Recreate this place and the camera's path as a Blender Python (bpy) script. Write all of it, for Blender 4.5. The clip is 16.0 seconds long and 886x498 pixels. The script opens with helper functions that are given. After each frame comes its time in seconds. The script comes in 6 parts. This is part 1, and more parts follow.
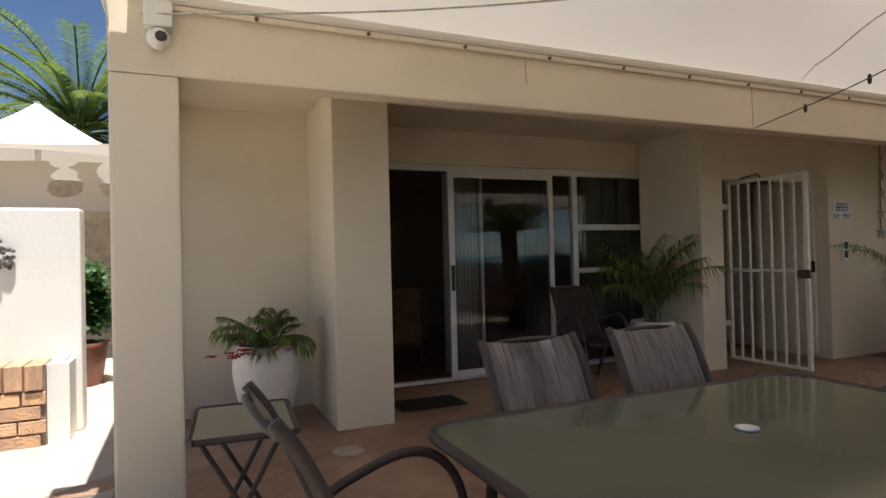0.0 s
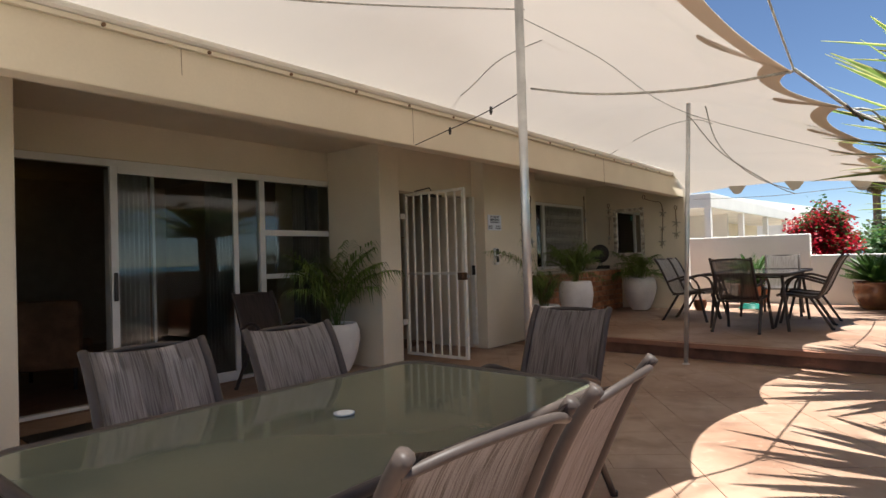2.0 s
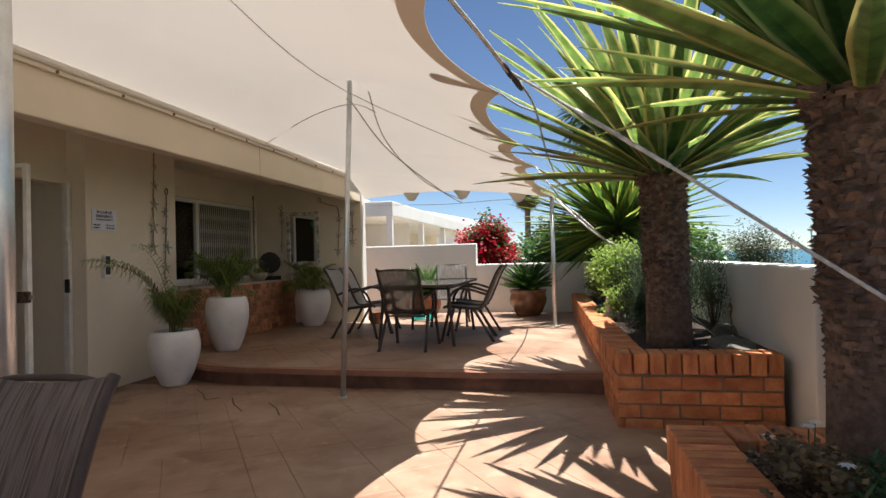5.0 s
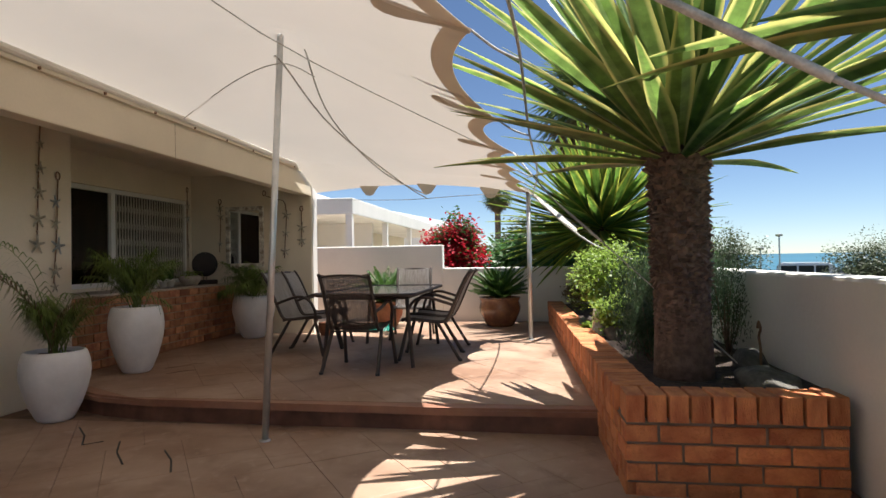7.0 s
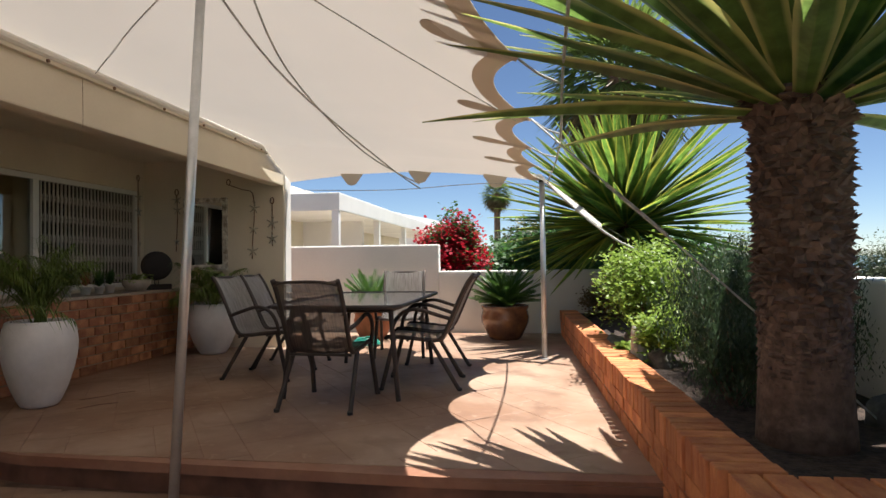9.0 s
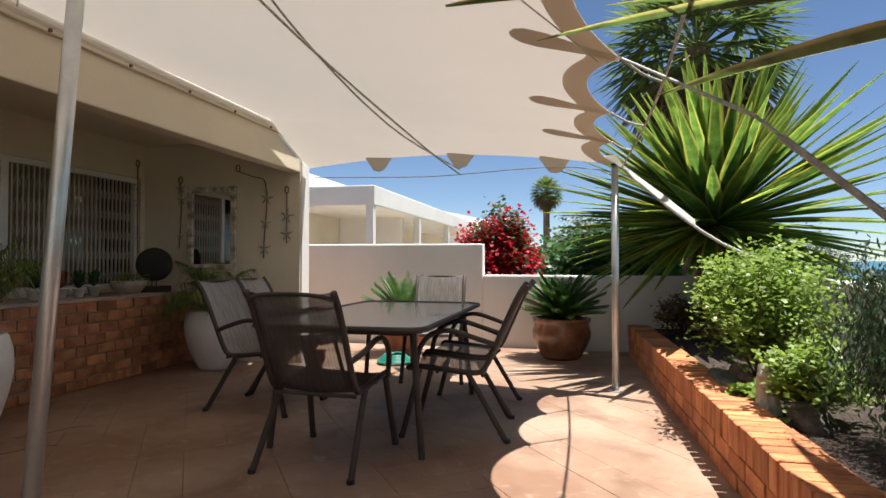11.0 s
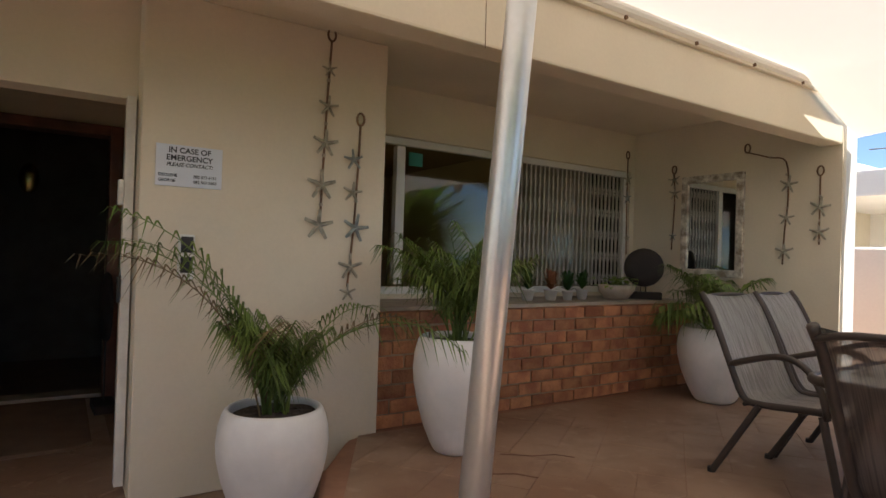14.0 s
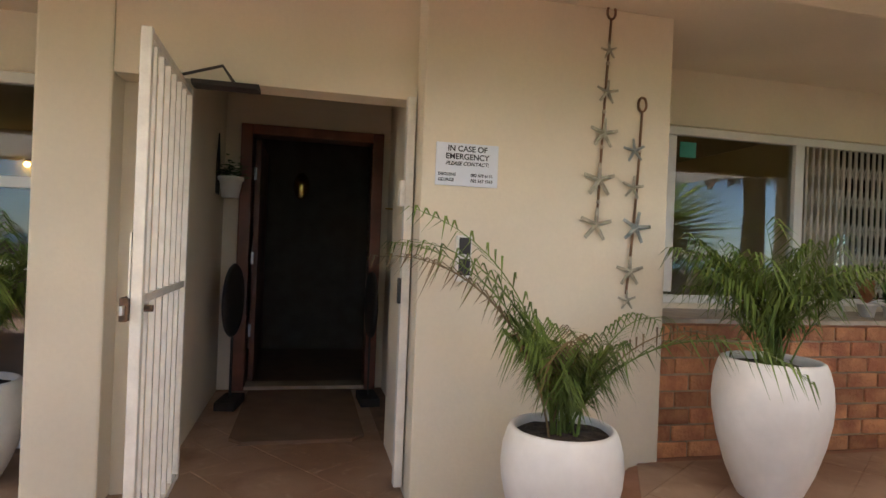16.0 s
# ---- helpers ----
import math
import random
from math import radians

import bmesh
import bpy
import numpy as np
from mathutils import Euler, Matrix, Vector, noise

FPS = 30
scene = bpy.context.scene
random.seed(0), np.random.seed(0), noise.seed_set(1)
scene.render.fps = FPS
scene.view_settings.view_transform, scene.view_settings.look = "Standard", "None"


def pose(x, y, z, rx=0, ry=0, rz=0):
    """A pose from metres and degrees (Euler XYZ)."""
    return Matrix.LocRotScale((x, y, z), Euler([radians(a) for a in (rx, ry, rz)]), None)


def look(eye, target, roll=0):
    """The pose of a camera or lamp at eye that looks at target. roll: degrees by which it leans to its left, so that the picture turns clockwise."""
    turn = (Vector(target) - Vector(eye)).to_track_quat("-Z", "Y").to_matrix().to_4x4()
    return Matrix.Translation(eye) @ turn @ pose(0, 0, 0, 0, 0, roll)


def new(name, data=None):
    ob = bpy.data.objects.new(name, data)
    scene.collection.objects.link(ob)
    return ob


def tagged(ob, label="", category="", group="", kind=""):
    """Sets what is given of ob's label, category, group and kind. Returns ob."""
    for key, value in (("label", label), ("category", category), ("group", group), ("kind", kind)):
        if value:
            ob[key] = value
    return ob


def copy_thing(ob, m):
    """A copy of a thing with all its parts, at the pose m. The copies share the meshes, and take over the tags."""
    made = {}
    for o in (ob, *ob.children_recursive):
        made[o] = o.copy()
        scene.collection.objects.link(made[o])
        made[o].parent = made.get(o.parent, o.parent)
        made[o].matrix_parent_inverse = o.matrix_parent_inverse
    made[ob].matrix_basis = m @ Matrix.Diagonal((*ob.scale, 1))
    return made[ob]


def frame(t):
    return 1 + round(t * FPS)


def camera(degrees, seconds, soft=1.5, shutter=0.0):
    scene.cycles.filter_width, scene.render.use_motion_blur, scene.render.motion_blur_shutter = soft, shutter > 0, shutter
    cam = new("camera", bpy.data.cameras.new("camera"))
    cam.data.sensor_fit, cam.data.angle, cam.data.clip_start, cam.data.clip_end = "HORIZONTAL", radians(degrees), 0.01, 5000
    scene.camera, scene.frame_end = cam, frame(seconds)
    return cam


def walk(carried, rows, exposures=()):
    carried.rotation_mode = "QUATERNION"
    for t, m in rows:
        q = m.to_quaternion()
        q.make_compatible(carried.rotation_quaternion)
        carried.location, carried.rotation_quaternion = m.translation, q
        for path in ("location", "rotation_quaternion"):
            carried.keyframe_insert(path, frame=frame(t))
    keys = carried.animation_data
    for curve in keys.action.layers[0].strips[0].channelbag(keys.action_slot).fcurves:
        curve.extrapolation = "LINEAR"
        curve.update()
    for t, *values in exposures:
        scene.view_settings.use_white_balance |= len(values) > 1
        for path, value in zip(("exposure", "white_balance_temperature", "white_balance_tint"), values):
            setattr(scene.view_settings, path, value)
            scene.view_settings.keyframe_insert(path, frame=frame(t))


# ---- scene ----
cam = camera(74.0, 16.0)
EXPO = 1.30
PATH = [
    (0.0, pose(-0.931, -1.632, 1.183, 90.77, 1.41, -23.56)),
    (0.5, pose(-0.920, -1.622, 1.156, 90.96, 1.45, -31.10)),
    (1.0, pose(-0.854, -1.657, 1.140, 91.05, 1.71, -38.74)),
    (1.5, pose(-0.774, -1.736, 1.147, 90.93, 1.72, -44.88)),
    (2.0, pose(-0.666, -1.827, 1.139, 90.91, 1.71, -50.34)),
    (2.5, pose(-0.522, -1.823, 1.146, 90.82, 1.66, -56.50)),
    (3.0, pose(-0.327, -1.807, 1.154, 90.67, 1.83, -63.76)),
    (3.5, pose(-0.115, -1.815, 1.156, 90.57, 1.75, -70.10)),
    (4.0, pose(0.133, -1.815, 1.158, 90.64, 1.76, -74.12)),
    (4.5, pose(0.472, -1.763, 1.142, 90.76, 1.67, -76.76)),
    (7.0, pose(1.842, -1.606, 1.156, 90.96, 0.98, -81.66)),
    (7.5, pose(2.130, -1.545, 1.140, 91.03, 0.90, -81.81)),
    (8.0, pose(2.438, -1.480, 1.141, 91.12, 0.80, -82.04)),
    (10.5, pose(3.933, -1.415, 1.179, 91.14, 0.14, -80.03)),
    (11.0, pose(4.205, -1.299, 1.183, 91.09, -0.07, -77.43)),
    (11.5, pose(4.440, -1.188, 1.191, 91.10, -0.27, -72.79)),
    (12.0, pose(4.631, -1.089, 1.192, 91.15, -0.56, -65.14)),
    (12.5, pose(4.760, -0.931, 1.172, 91.18, -1.02, -57.66)),
    (13.0, pose(4.879, -0.753, 1.179, 91.07, -1.29, -50.60)),
    (13.5, pose(4.975, -0.666, 1.179, 90.94, -1.58, -41.85)),
    (14.0, pose(5.008, -0.580, 1.193, 90.56, -1.81, -33.04)),
    (14.5, pose(5.019, -0.542, 1.191, 90.34, -2.02, -26.80)),
    (15.0, pose(4.998, -0.481, 1.188, 90.12, -2.15, -21.90)),
    (15.5, pose(4.906, -0.353, 1.179, 90.27, -2.25, -17.21)),
    (16.0, pose(4.813, -0.177, 1.183, 90.04, -2.25, -12.97)),
]
# the clip's camera opens up as it turns into the shade
walk(cam, PATH, [(0.0, EXPO - 0.33), (1.0, EXPO - 0.02), (3.5, EXPO - 0.07), (7.0, EXPO - 0.1), (10.5, EXPO - 0.2), (12.0, EXPO - 0.22), (13.0, EXPO), (13.75, EXPO + 0.45), (14.5, EXPO + 0.9), (15.25, EXPO + 1.27), (16.0, EXPO + 1.48)])

# ---- light ----
world = bpy.data.worlds.new("world")
scene.world = world
world.use_nodes = True
wn = world.node_tree
sky = wn.nodes.new("ShaderNodeTexSky")
sky.sky_type, sky.sun_disc = "NISHITA", False
SUN = Vector((0.06, -0.24, 1.0)).normalized()
sky.sun_elevation, sky.sun_rotation = math.asin(SUN.z), math.atan2(SUN.x, SUN.y)
sky.air_density, sky.dust_density, sky.ozone_density = 0.7, 0.0, 3.5
wn.nodes["Background"].inputs["Strength"].default_value = 0.060
wn.links.new(sky.outputs[0], wn.nodes["Background"].inputs["Color"])
sun = new("sun", bpy.data.lights.new("sun", "SUN"))
sun.data.energy, sun.data.angle, sun.data.color = 5.0, radians(0.5), (1.0, 0.97, 0.92)
sun.matrix_world = look(SUN * 20, (0, 0, 0))

# ---- materials ----
def mat(name, col, rough=0.8, metal=0.0, var=0.12, scale=6.0, bump=0.1, fine=90.0, bdist=0.004, tint=None, rand=0.0, island=0.0, coat=0.0, spec=0.5):
    """Base colour varied at two scales, with a fine relief. tint: a second colour for the stains."""
    m = bpy.data.materials.new(name)
    m.use_nodes = True
    t = m.node_tree
    N, L = t.nodes, t.links
    b = N["Principled BSDF"]
    b.inputs["Roughness"].default_value, b.inputs["Metallic"].default_value = rough, metal
    b.inputs["Coat Weight"].default_value = coat
    b.inputs["Specular IOR Level"].default_value = spec
    tc = N.new("ShaderNodeTexCoord")
    big = N.new("ShaderNodeTexNoise")
    big.inputs["Scale"].default_value, big.inputs["Detail"].default_value = scale, 5
    sm = N.new("ShaderNodeTexNoise")
    sm.inputs["Scale"].default_value, sm.inputs["Detail"].default_value = fine, 3
    L.new(tc.outputs["Object"], big.inputs["Vector"])
    L.new(tc.outputs["Object"], sm.inputs["Vector"])
    ramp = N.new("ShaderNodeValToRGB")
    c2 = tint or tuple(c * (1 - 2 * var) for c in col)
    ramp.color_ramp.elements[0].position, ramp.color_ramp.elements[1].position = 0.35, 0.65
    ramp.color_ramp.elements[0].color, ramp.color_ramp.elements[1].color = (*c2, 1), (*[min(1, c * (1 + var * 0.5)) for c in col], 1)
    L.new(big.outputs["Fac"], ramp.inputs["Fac"])
    hsv = N.new("ShaderNodeHueSaturation")
    L.new(ramp.outputs[0], hsv.inputs["Color"])
    mr = N.new("ShaderNodeMapRange")
    mr.inputs["To Min"].default_value, mr.inputs["To Max"].default_value = 1 - var, 1 + var
    L.new(sm.outputs["Fac"], mr.inputs["Value"])
    out = mr.outputs[0]
    if rand or island:
        src = N.new("ShaderNodeObjectInfo" if rand else "ShaderNodeNewGeometry")
        r2 = N.new("ShaderNodeMapRange")
        a = rand or island
        r2.inputs["To Min"].default_value, r2.inputs["To Max"].default_value = 1 - a, 1 + a
        L.new(src.outputs["Random" if rand else "Random Per Island"], r2.inputs["Value"])
        mu = N.new("ShaderNodeMath")
        mu.operation = "MULTIPLY"
        L.new(out, mu.inputs[0]), L.new(r2.outputs[0], mu.inputs[1])
        out = mu.outputs[0]
    L.new(out, hsv.inputs["Value"])
    L.new(hsv.outputs[0], b.inputs["Base Color"])
    if bump:
        bp = N.new("ShaderNodeBump")
        bp.inputs["Strength"].default_value, bp.inputs["Distance"].default_value = bump, bdist
        L.new(sm.outputs["Fac"], bp.inputs["Height"])
        L.new(bp.outputs[0], b.inputs["Normal"])
    return m

def leaf_mat(name, col, edge=None, trans=0.45, rand=0.15, rough=0.45):
    """Leaves: light shines through; edge: colour of the margins, across U."""
    m = mat(name, col, rough, var=0.2, scale=9, bump=0.15, fine=40, island=0 if edge else rand, rand=rand if edge else 0)
    t = m.node_tree
    N, L = t.nodes, t.links
    b = N["Principled BSDF"]
    src = b.inputs["Base Color"].links[0].from_socket
    if edge:
        uv = N.new("ShaderNodeUVMap")
        sep = N.new("ShaderNodeSeparateXYZ")
        L.new(uv.outputs[0], sep.inputs[0])
        rp = N.new("ShaderNodeValToRGB")
        e = rp.color_ramp.elements
        e[0].position, e[1].position = 0.0, 1.0
        e[0].color = e[1].color = (1, 1, 1, 1)
        for p, v in ((0.10, 0.75), (0.2, 0.0), (0.8, 0.0), (0.90, 0.75)):
            x = e.new(p)
            x.color = (v, v, v, 1)
        L.new(sep.outputs[0], rp.inputs[0])
        mx = N.new("ShaderNodeMix")
        mx.data_type = "RGBA"
        mx.inputs["B"].default_value = (*edge, 1)
        for s in mx.inputs:
            if s.name == "A" and s.type == "RGBA": L.new(src, s)
            if s.name == "B" and s.type == "RGBA": s.default_value = (*edge, 1)
        L.new(rp.outputs[0], mx.inputs["Factor"])
        src = [o for o in mx.outputs if o.type == "RGBA"][0]
        L.new(src, b.inputs["Base Color"])
    tr = N.new("ShaderNodeBsdfTranslucent")
    L.new(src, tr.inputs[0])
    ms = N.new("ShaderNodeMixShader")
    ms.inputs[0].default_value = trans
    L.new(b.outputs[0], ms.inputs[1]), L.new(tr.outputs[0], ms.inputs[2])
    L.new(ms.outputs[0], N["Material Output"].inputs[0])
    return m

def brick_mat(name, col, tint, rand):
    """Fired clay for unit bricks: blotches, pits and a pattern shifted brick by brick."""
    m = mat(name, col, 0.85, var=0.13, scale=1.7, bump=0.55, fine=13, bdist=0.02, tint=tint, rand=rand)
    N, L = m.node_tree.nodes, m.node_tree.links
    tc = [n for n in N if n.type == "TEX_COORD"][0]
    oi, mu, ad, st = N.new("ShaderNodeObjectInfo"), N.new("ShaderNodeMath"), N.new("ShaderNodeVectorMath"), N.new("ShaderNodeMapping")
    mu.operation, mu.inputs[1].default_value = "MULTIPLY", 57.0
    st.inputs["Scale"].default_value = (1.0, 1.0, 0.4)
    L.new(oi.outputs["Random"], mu.inputs[0]), L.new(tc.outputs["Object"], st.inputs[0])
    L.new(st.outputs[0], ad.inputs[0]), L.new(mu.outputs[0], ad.inputs[1])
    for n in [n for n in N if n.type == "TEX_NOISE"]:
        L.new(ad.outputs[0], n.inputs["Vector"])
    return m

def glass_mat(name, tint=(0.9, 0.95, 0.93), refl=0.12, rough=0.0):
    m = bpy.data.materials.new(name)
    m.use_nodes = True
    N, L = m.node_tree.nodes, m.node_tree.links
    N.remove(N["Principled BSDF"])
    tr, gl, ms, fr = N.new("ShaderNodeBsdfTransparent"), N.new("ShaderNodeBsdfGlossy"), N.new("ShaderNodeMixShader"), N.new("ShaderNodeFresnel")
    tr.inputs[0].default_value, gl.inputs["Roughness"].default_value, fr.inputs[0].default_value = (*tint, 1), rough, 1.36
    ad = N.new("ShaderNodeMath")
    ad.operation, ad.inputs[1].default_value, ad.use_clamp = "ADD", refl, True
    L.new(fr.outputs[0], ad.inputs[0]), L.new(ad.outputs[0], ms.inputs[0])
    L.new(tr.outputs[0], ms.inputs[1]), L.new(gl.outputs[0], ms.inputs[2])
    L.new(ms.outputs[0], N["Material Output"].inputs[0])
    return m

def glow_mat(name, col, power):
    m = bpy.data.materials.new(name)
    m.use_nodes = True
    b = m.node_tree.nodes["Principled BSDF"]
    b.inputs["Emission Color"].default_value, b.inputs["Emission Strength"].default_value = (*col, 1), power
    return m

def streaked(name, col, dark):
    """Woven cloth with long thin streaks from top to bottom."""
    m = mat(name, col, 0.85, var=0.05, scale=30, bump=0.4, fine=260)
    N, L = m.node_tree.nodes, m.node_tree.links
    tc, mp, nz, rp = N.new("ShaderNodeTexCoord"), N.new("ShaderNodeMapping"), N.new("ShaderNodeTexNoise"), N.new("ShaderNodeValToRGB")
    mp.inputs["Scale"].default_value = (240, 6, 6)
    nz.inputs["Scale"].default_value, nz.inputs["Detail"].default_value = 1.0, 3
    rp.color_ramp.elements[0].position, rp.color_ramp.elements[1].position = 0.36, 0.56
    rp.color_ramp.elements[0].color, rp.color_ramp.elements[1].color = (*dark, 1), (*col, 1)
    L.new(tc.outputs["Object"], mp.inputs[0]), L.new(mp.outputs[0], nz.inputs["Vector"]), L.new(nz.outputs["Fac"], rp.inputs[0])
    L.new(rp.outputs[0], N["Principled BSDF"].inputs["Base Color"])
    return m

def worn_slab(name):
    """Stained stamped concrete: broad worn patches, dark blotches and fine speckle."""
    m = mat(name, (0.37, 0.255, 0.183), 0.55, var=0.10, scale=1.1, bump=0.45, fine=12, bdist=0.005, tint=(0.25, 0.142, 0.09), island=0.035)
    N, L = m.node_tree.nodes, m.node_tree.links
    b = N["Principled BSDF"]
    src = b.inputs["Base Color"].links[0].from_socket
    tc = N.new("ShaderNodeTexCoord")
    for scale, lo, hi, dark, tone in ((3.2, 0.50, 0.72, 0.70, (0.18, 0.098, 0.062, 1)), (11.0, 0.60, 0.72, 0.45, (0.46, 0.34, 0.25, 1)), (160.0, 0.62, 0.70, 0.35, (0.17, 0.10, 0.07, 1))):
        nz, mr, mx = N.new("ShaderNodeTexNoise"), N.new("ShaderNodeMapRange"), N.new("ShaderNodeMix")
        nz.inputs["Scale"].default_value, nz.inputs["Detail"].default_value, nz.inputs["Distortion"].default_value = scale, 6, 0.6
        mr.inputs["From Min"].default_value, mr.inputs["From Max"].default_value, mr.inputs["To Max"].default_value = lo, hi, dark
        mx.data_type = "RGBA"
        L.new(tc.outputs["Object"], nz.inputs["Vector"]), L.new(nz.outputs["Fac"], mr.inputs["Value"]), L.new(mr.outputs[0], mx.inputs["Factor"])
        L.new(src, [i for i in mx.inputs if i.name == "A" and i.type == "RGBA"][0])
        [i for i in mx.inputs if i.name == "B" and i.type == "RGBA"][0].default_value = tone
        src = [o for o in mx.outputs if o.type == "RGBA"][0]
    L.new(src, b.inputs["Base Color"])
    return m

M = {}
M["cream"] = mat("cream_render", (0.715, 0.63, 0.495), 0.85, var=0.04, scale=1.3, bump=0.25, fine=55, bdist=0.003)
M["white"] = mat("white_render", (0.78, 0.75, 0.70), 0.85, var=0.04, scale=1.1, bump=0.3, fine=45, bdist=0.004)
M["floor"] = mat("stamped_concrete", (0.33, 0.20, 0.13), 0.55, var=0.14, scale=1.6, bump=0.35, fine=16, bdist=0.004, tint=(0.24, 0.125, 0.075))
M["slab"] = worn_slab("stamped_slab")
M["joint"] = mat("slab_joint", (0.25, 0.155, 0.105), 0.8, var=0.2, bump=0.3)
M["paving"] = mat("pale_concrete", (0.52, 0.45, 0.37), 0.85, var=0.1, scale=2, bump=0.3, fine=30)
M["brick"] = brick_mat("red_brick", (0.62, 0.25, 0.10), (0.46, 0.145, 0.06), 0.24)
M["mortar"] = mat("mortar", (0.25, 0.195, 0.145), 0.95, var=0.15, bump=0.6, fine=120)
M["alu"] = mat("white_aluminium", (0.72, 0.71, 0.68), 0.4, var=0.03, bump=0.0)
M["gate"] = mat("white_painted_steel", (0.74, 0.70, 0.63), 0.5, var=0.06, scale=12, bump=0.2)
M["steel"] = mat("galvanised_tube", (0.62, 0.62, 0.61), 0.35, metal=0.75, var=0.08, scale=8, bump=0.05)
M["dark_metal"] = mat("brown_powder_coat", (0.062, 0.047, 0.040), 0.5, var=0.1, bump=0.05, spec=0.3)
def see_through(m, amount):
    """Open mesh cloth: some light passes straight through."""
    N, L = m.node_tree.nodes, m.node_tree.links
    tr, ms = N.new("ShaderNodeBsdfTransparent"), N.new("ShaderNodeMixShader")
    ms.inputs[0].default_value = amount
    L.new(N["Principled BSDF"].outputs[0], ms.inputs[1]), L.new(tr.outputs[0], ms.inputs[2])
    L.new(ms.outputs[0], N["Material Output"].inputs[0])
    return m
M["sling"] = streaked("woven_sling", (0.30, 0.26, 0.24), (0.14, 0.115, 0.10))
# lit copy of the sling cloth, greyed for sky light on the chair fronts
M["skylitsling"] = streaked("skylit_woven_sling", (0.46, 0.44, 0.42), (0.26, 0.24, 0.23))
M["pale_brick"] = brick_mat("sunbleached_brick", (0.55, 0.33, 0.19), (0.40, 0.25, 0.17), 0.22)
M["ledge_brick"] = brick_mat("worn_ledge_brick", (0.50, 0.235, 0.115), (0.31, 0.115, 0.06), 0.28)
M["ledge_joint"] = mat("red_ledge_joint", (0.38, 0.29, 0.20), 0.95, var=0.2, bump=0.6, fine=120)
see_through(M["skylitsling"], 0.16)
# shaded copy of the same cloth, browned for the chair back away from light
M["shadedsling"] = streaked("shaded_open_sling", (0.15, 0.115, 0.095), (0.09, 0.068, 0.058))
see_through(M["shadedsling"], 0.20)
M["riser"] = mat("dark_red_step", (0.19, 0.085, 0.052), 0.6, var=0.2, scale=5, bump=0.5, fine=18, bdist=0.005)
M["nosing"] = mat("worn_red_nosing", (0.29, 0.145, 0.09), 0.6, var=0.2, scale=4, bump=0.5, fine=18, bdist=0.005, tint=(0.25, 0.11, 0.065))
# cream gate steel darkened: indoor shade at the window is in the colour
M["trellis"] = mat("shaded_cream_steel", (0.46, 0.43, 0.37), 0.5, var=0.06, bump=0)
M["darksling"] = streaked("dark_sling", (0.10, 0.075, 0.065), (0.06, 0.045, 0.04))
M["tableglass"] = mat("frosted_green_glass", (0.15, 0.16, 0.115), 0.09, var=0.04, scale=2, bump=0.02, coat=0.3)
M["tableglass2"] = mat("frosted_grey_glass", (0.22, 0.22, 0.20), 0.12, var=0.04, scale=2, bump=0.02, coat=0.4)
M["black"] = mat("black_paint", (0.02, 0.018, 0.016), 0.5, var=0.1)
# toned-down paint: the dimness of the unlit rooms is put into the colour
M["room"] = mat("shade_toned_room_paint", (0.34, 0.28, 0.22), 0.9, var=0.05)
M["roomfloor"] = mat("dark_floor_tile", (0.18, 0.10, 0.065), 0.35, var=0.15)
M["curtain"] = mat("sheer_curtain", (0.62, 0.60, 0.57), 0.9, var=0.05)
M["darkcurtain"] = mat("grey_curtain", (0.22, 0.21, 0.20), 0.9, var=0.08)
M["pot"] = mat("white_glazed_pot", (0.76, 0.73, 0.70), 0.5, var=0.05, scale=3.5, bump=0.25, fine=30, tint=(0.63, 0.60, 0.57))
M["terracotta"] = mat("terracotta", (0.36, 0.13, 0.06), 0.7, var=0.2, scale=7, bump=0.2)
M["brownglaze"] = mat("brown_glazed_pot", (0.26, 0.11, 0.045), 0.25, var=0.35, scale=5, bump=0.1, coat=0.5, tint=(0.12, 0.05, 0.03))
M["soil"] = mat("dark_soil", (0.06, 0.04, 0.03), 1.0, var=0.3, scale=20, bump=1.0, fine=50, bdist=0.02)
M["wood"] = mat("red_brown_wood", (0.20, 0.075, 0.045), 0.45, var=0.2, scale=4, bump=0.15)
M["darkwood"] = mat("dark_wood", (0.028, 0.02, 0.017), 0.75, var=0.2, bump=0.15)
M["mat"] = mat("coir_mat", (0.19, 0.115, 0.072), 1.0, var=0.07, scale=6, bump=0.9, fine=250)
# darker copy of the room paint: the hall's shade is put into it
M["hall"] = mat("unlit_hall_paint", (0.12, 0.10, 0.085), 0.8, var=0.1)
M["rope"] = mat("grey_rope", (0.52, 0.50, 0.46), 0.9, var=0.15, scale=40, bump=0.6, fine=160)
M["browncord"] = mat("brown_cord", (0.20, 0.11, 0.06), 0.9, var=0.2, bump=0.5)
M["star"] = mat("dried_starfish", (0.44, 0.40, 0.31), 0.9, var=0.2, scale=30, bump=0.9, fine=140)
M["grey_star"] = mat("grey_starfish", (0.33, 0.35, 0.33), 0.9, var=0.2, scale=30, bump=0.9, fine=140)
M["rust"] = mat("rusty_steel", (0.17, 0.10, 0.06), 0.6, metal=0.4, var=0.35, scale=40, bump=0.5)
M["bark"] = mat("palm_bark", (0.17, 0.105, 0.075), 0.95, var=0.2, scale=22, bump=1.0, fine=35, bdist=0.012, island=0.35)
M["yucca"] = leaf_mat("agave_leaf", (0.22, 0.33, 0.09), edge=(0.66, 0.62, 0.26), trans=0.38, rand=0.25, rough=0.38)
M["yucca_far"] = leaf_mat("spiky_leaf", (0.18, 0.31, 0.06), edge=(0.50, 0.50, 0.10), trans=0.5)
M["palmleaf"] = leaf_mat("palm_frond", (0.17, 0.24, 0.055), rand=0.35)
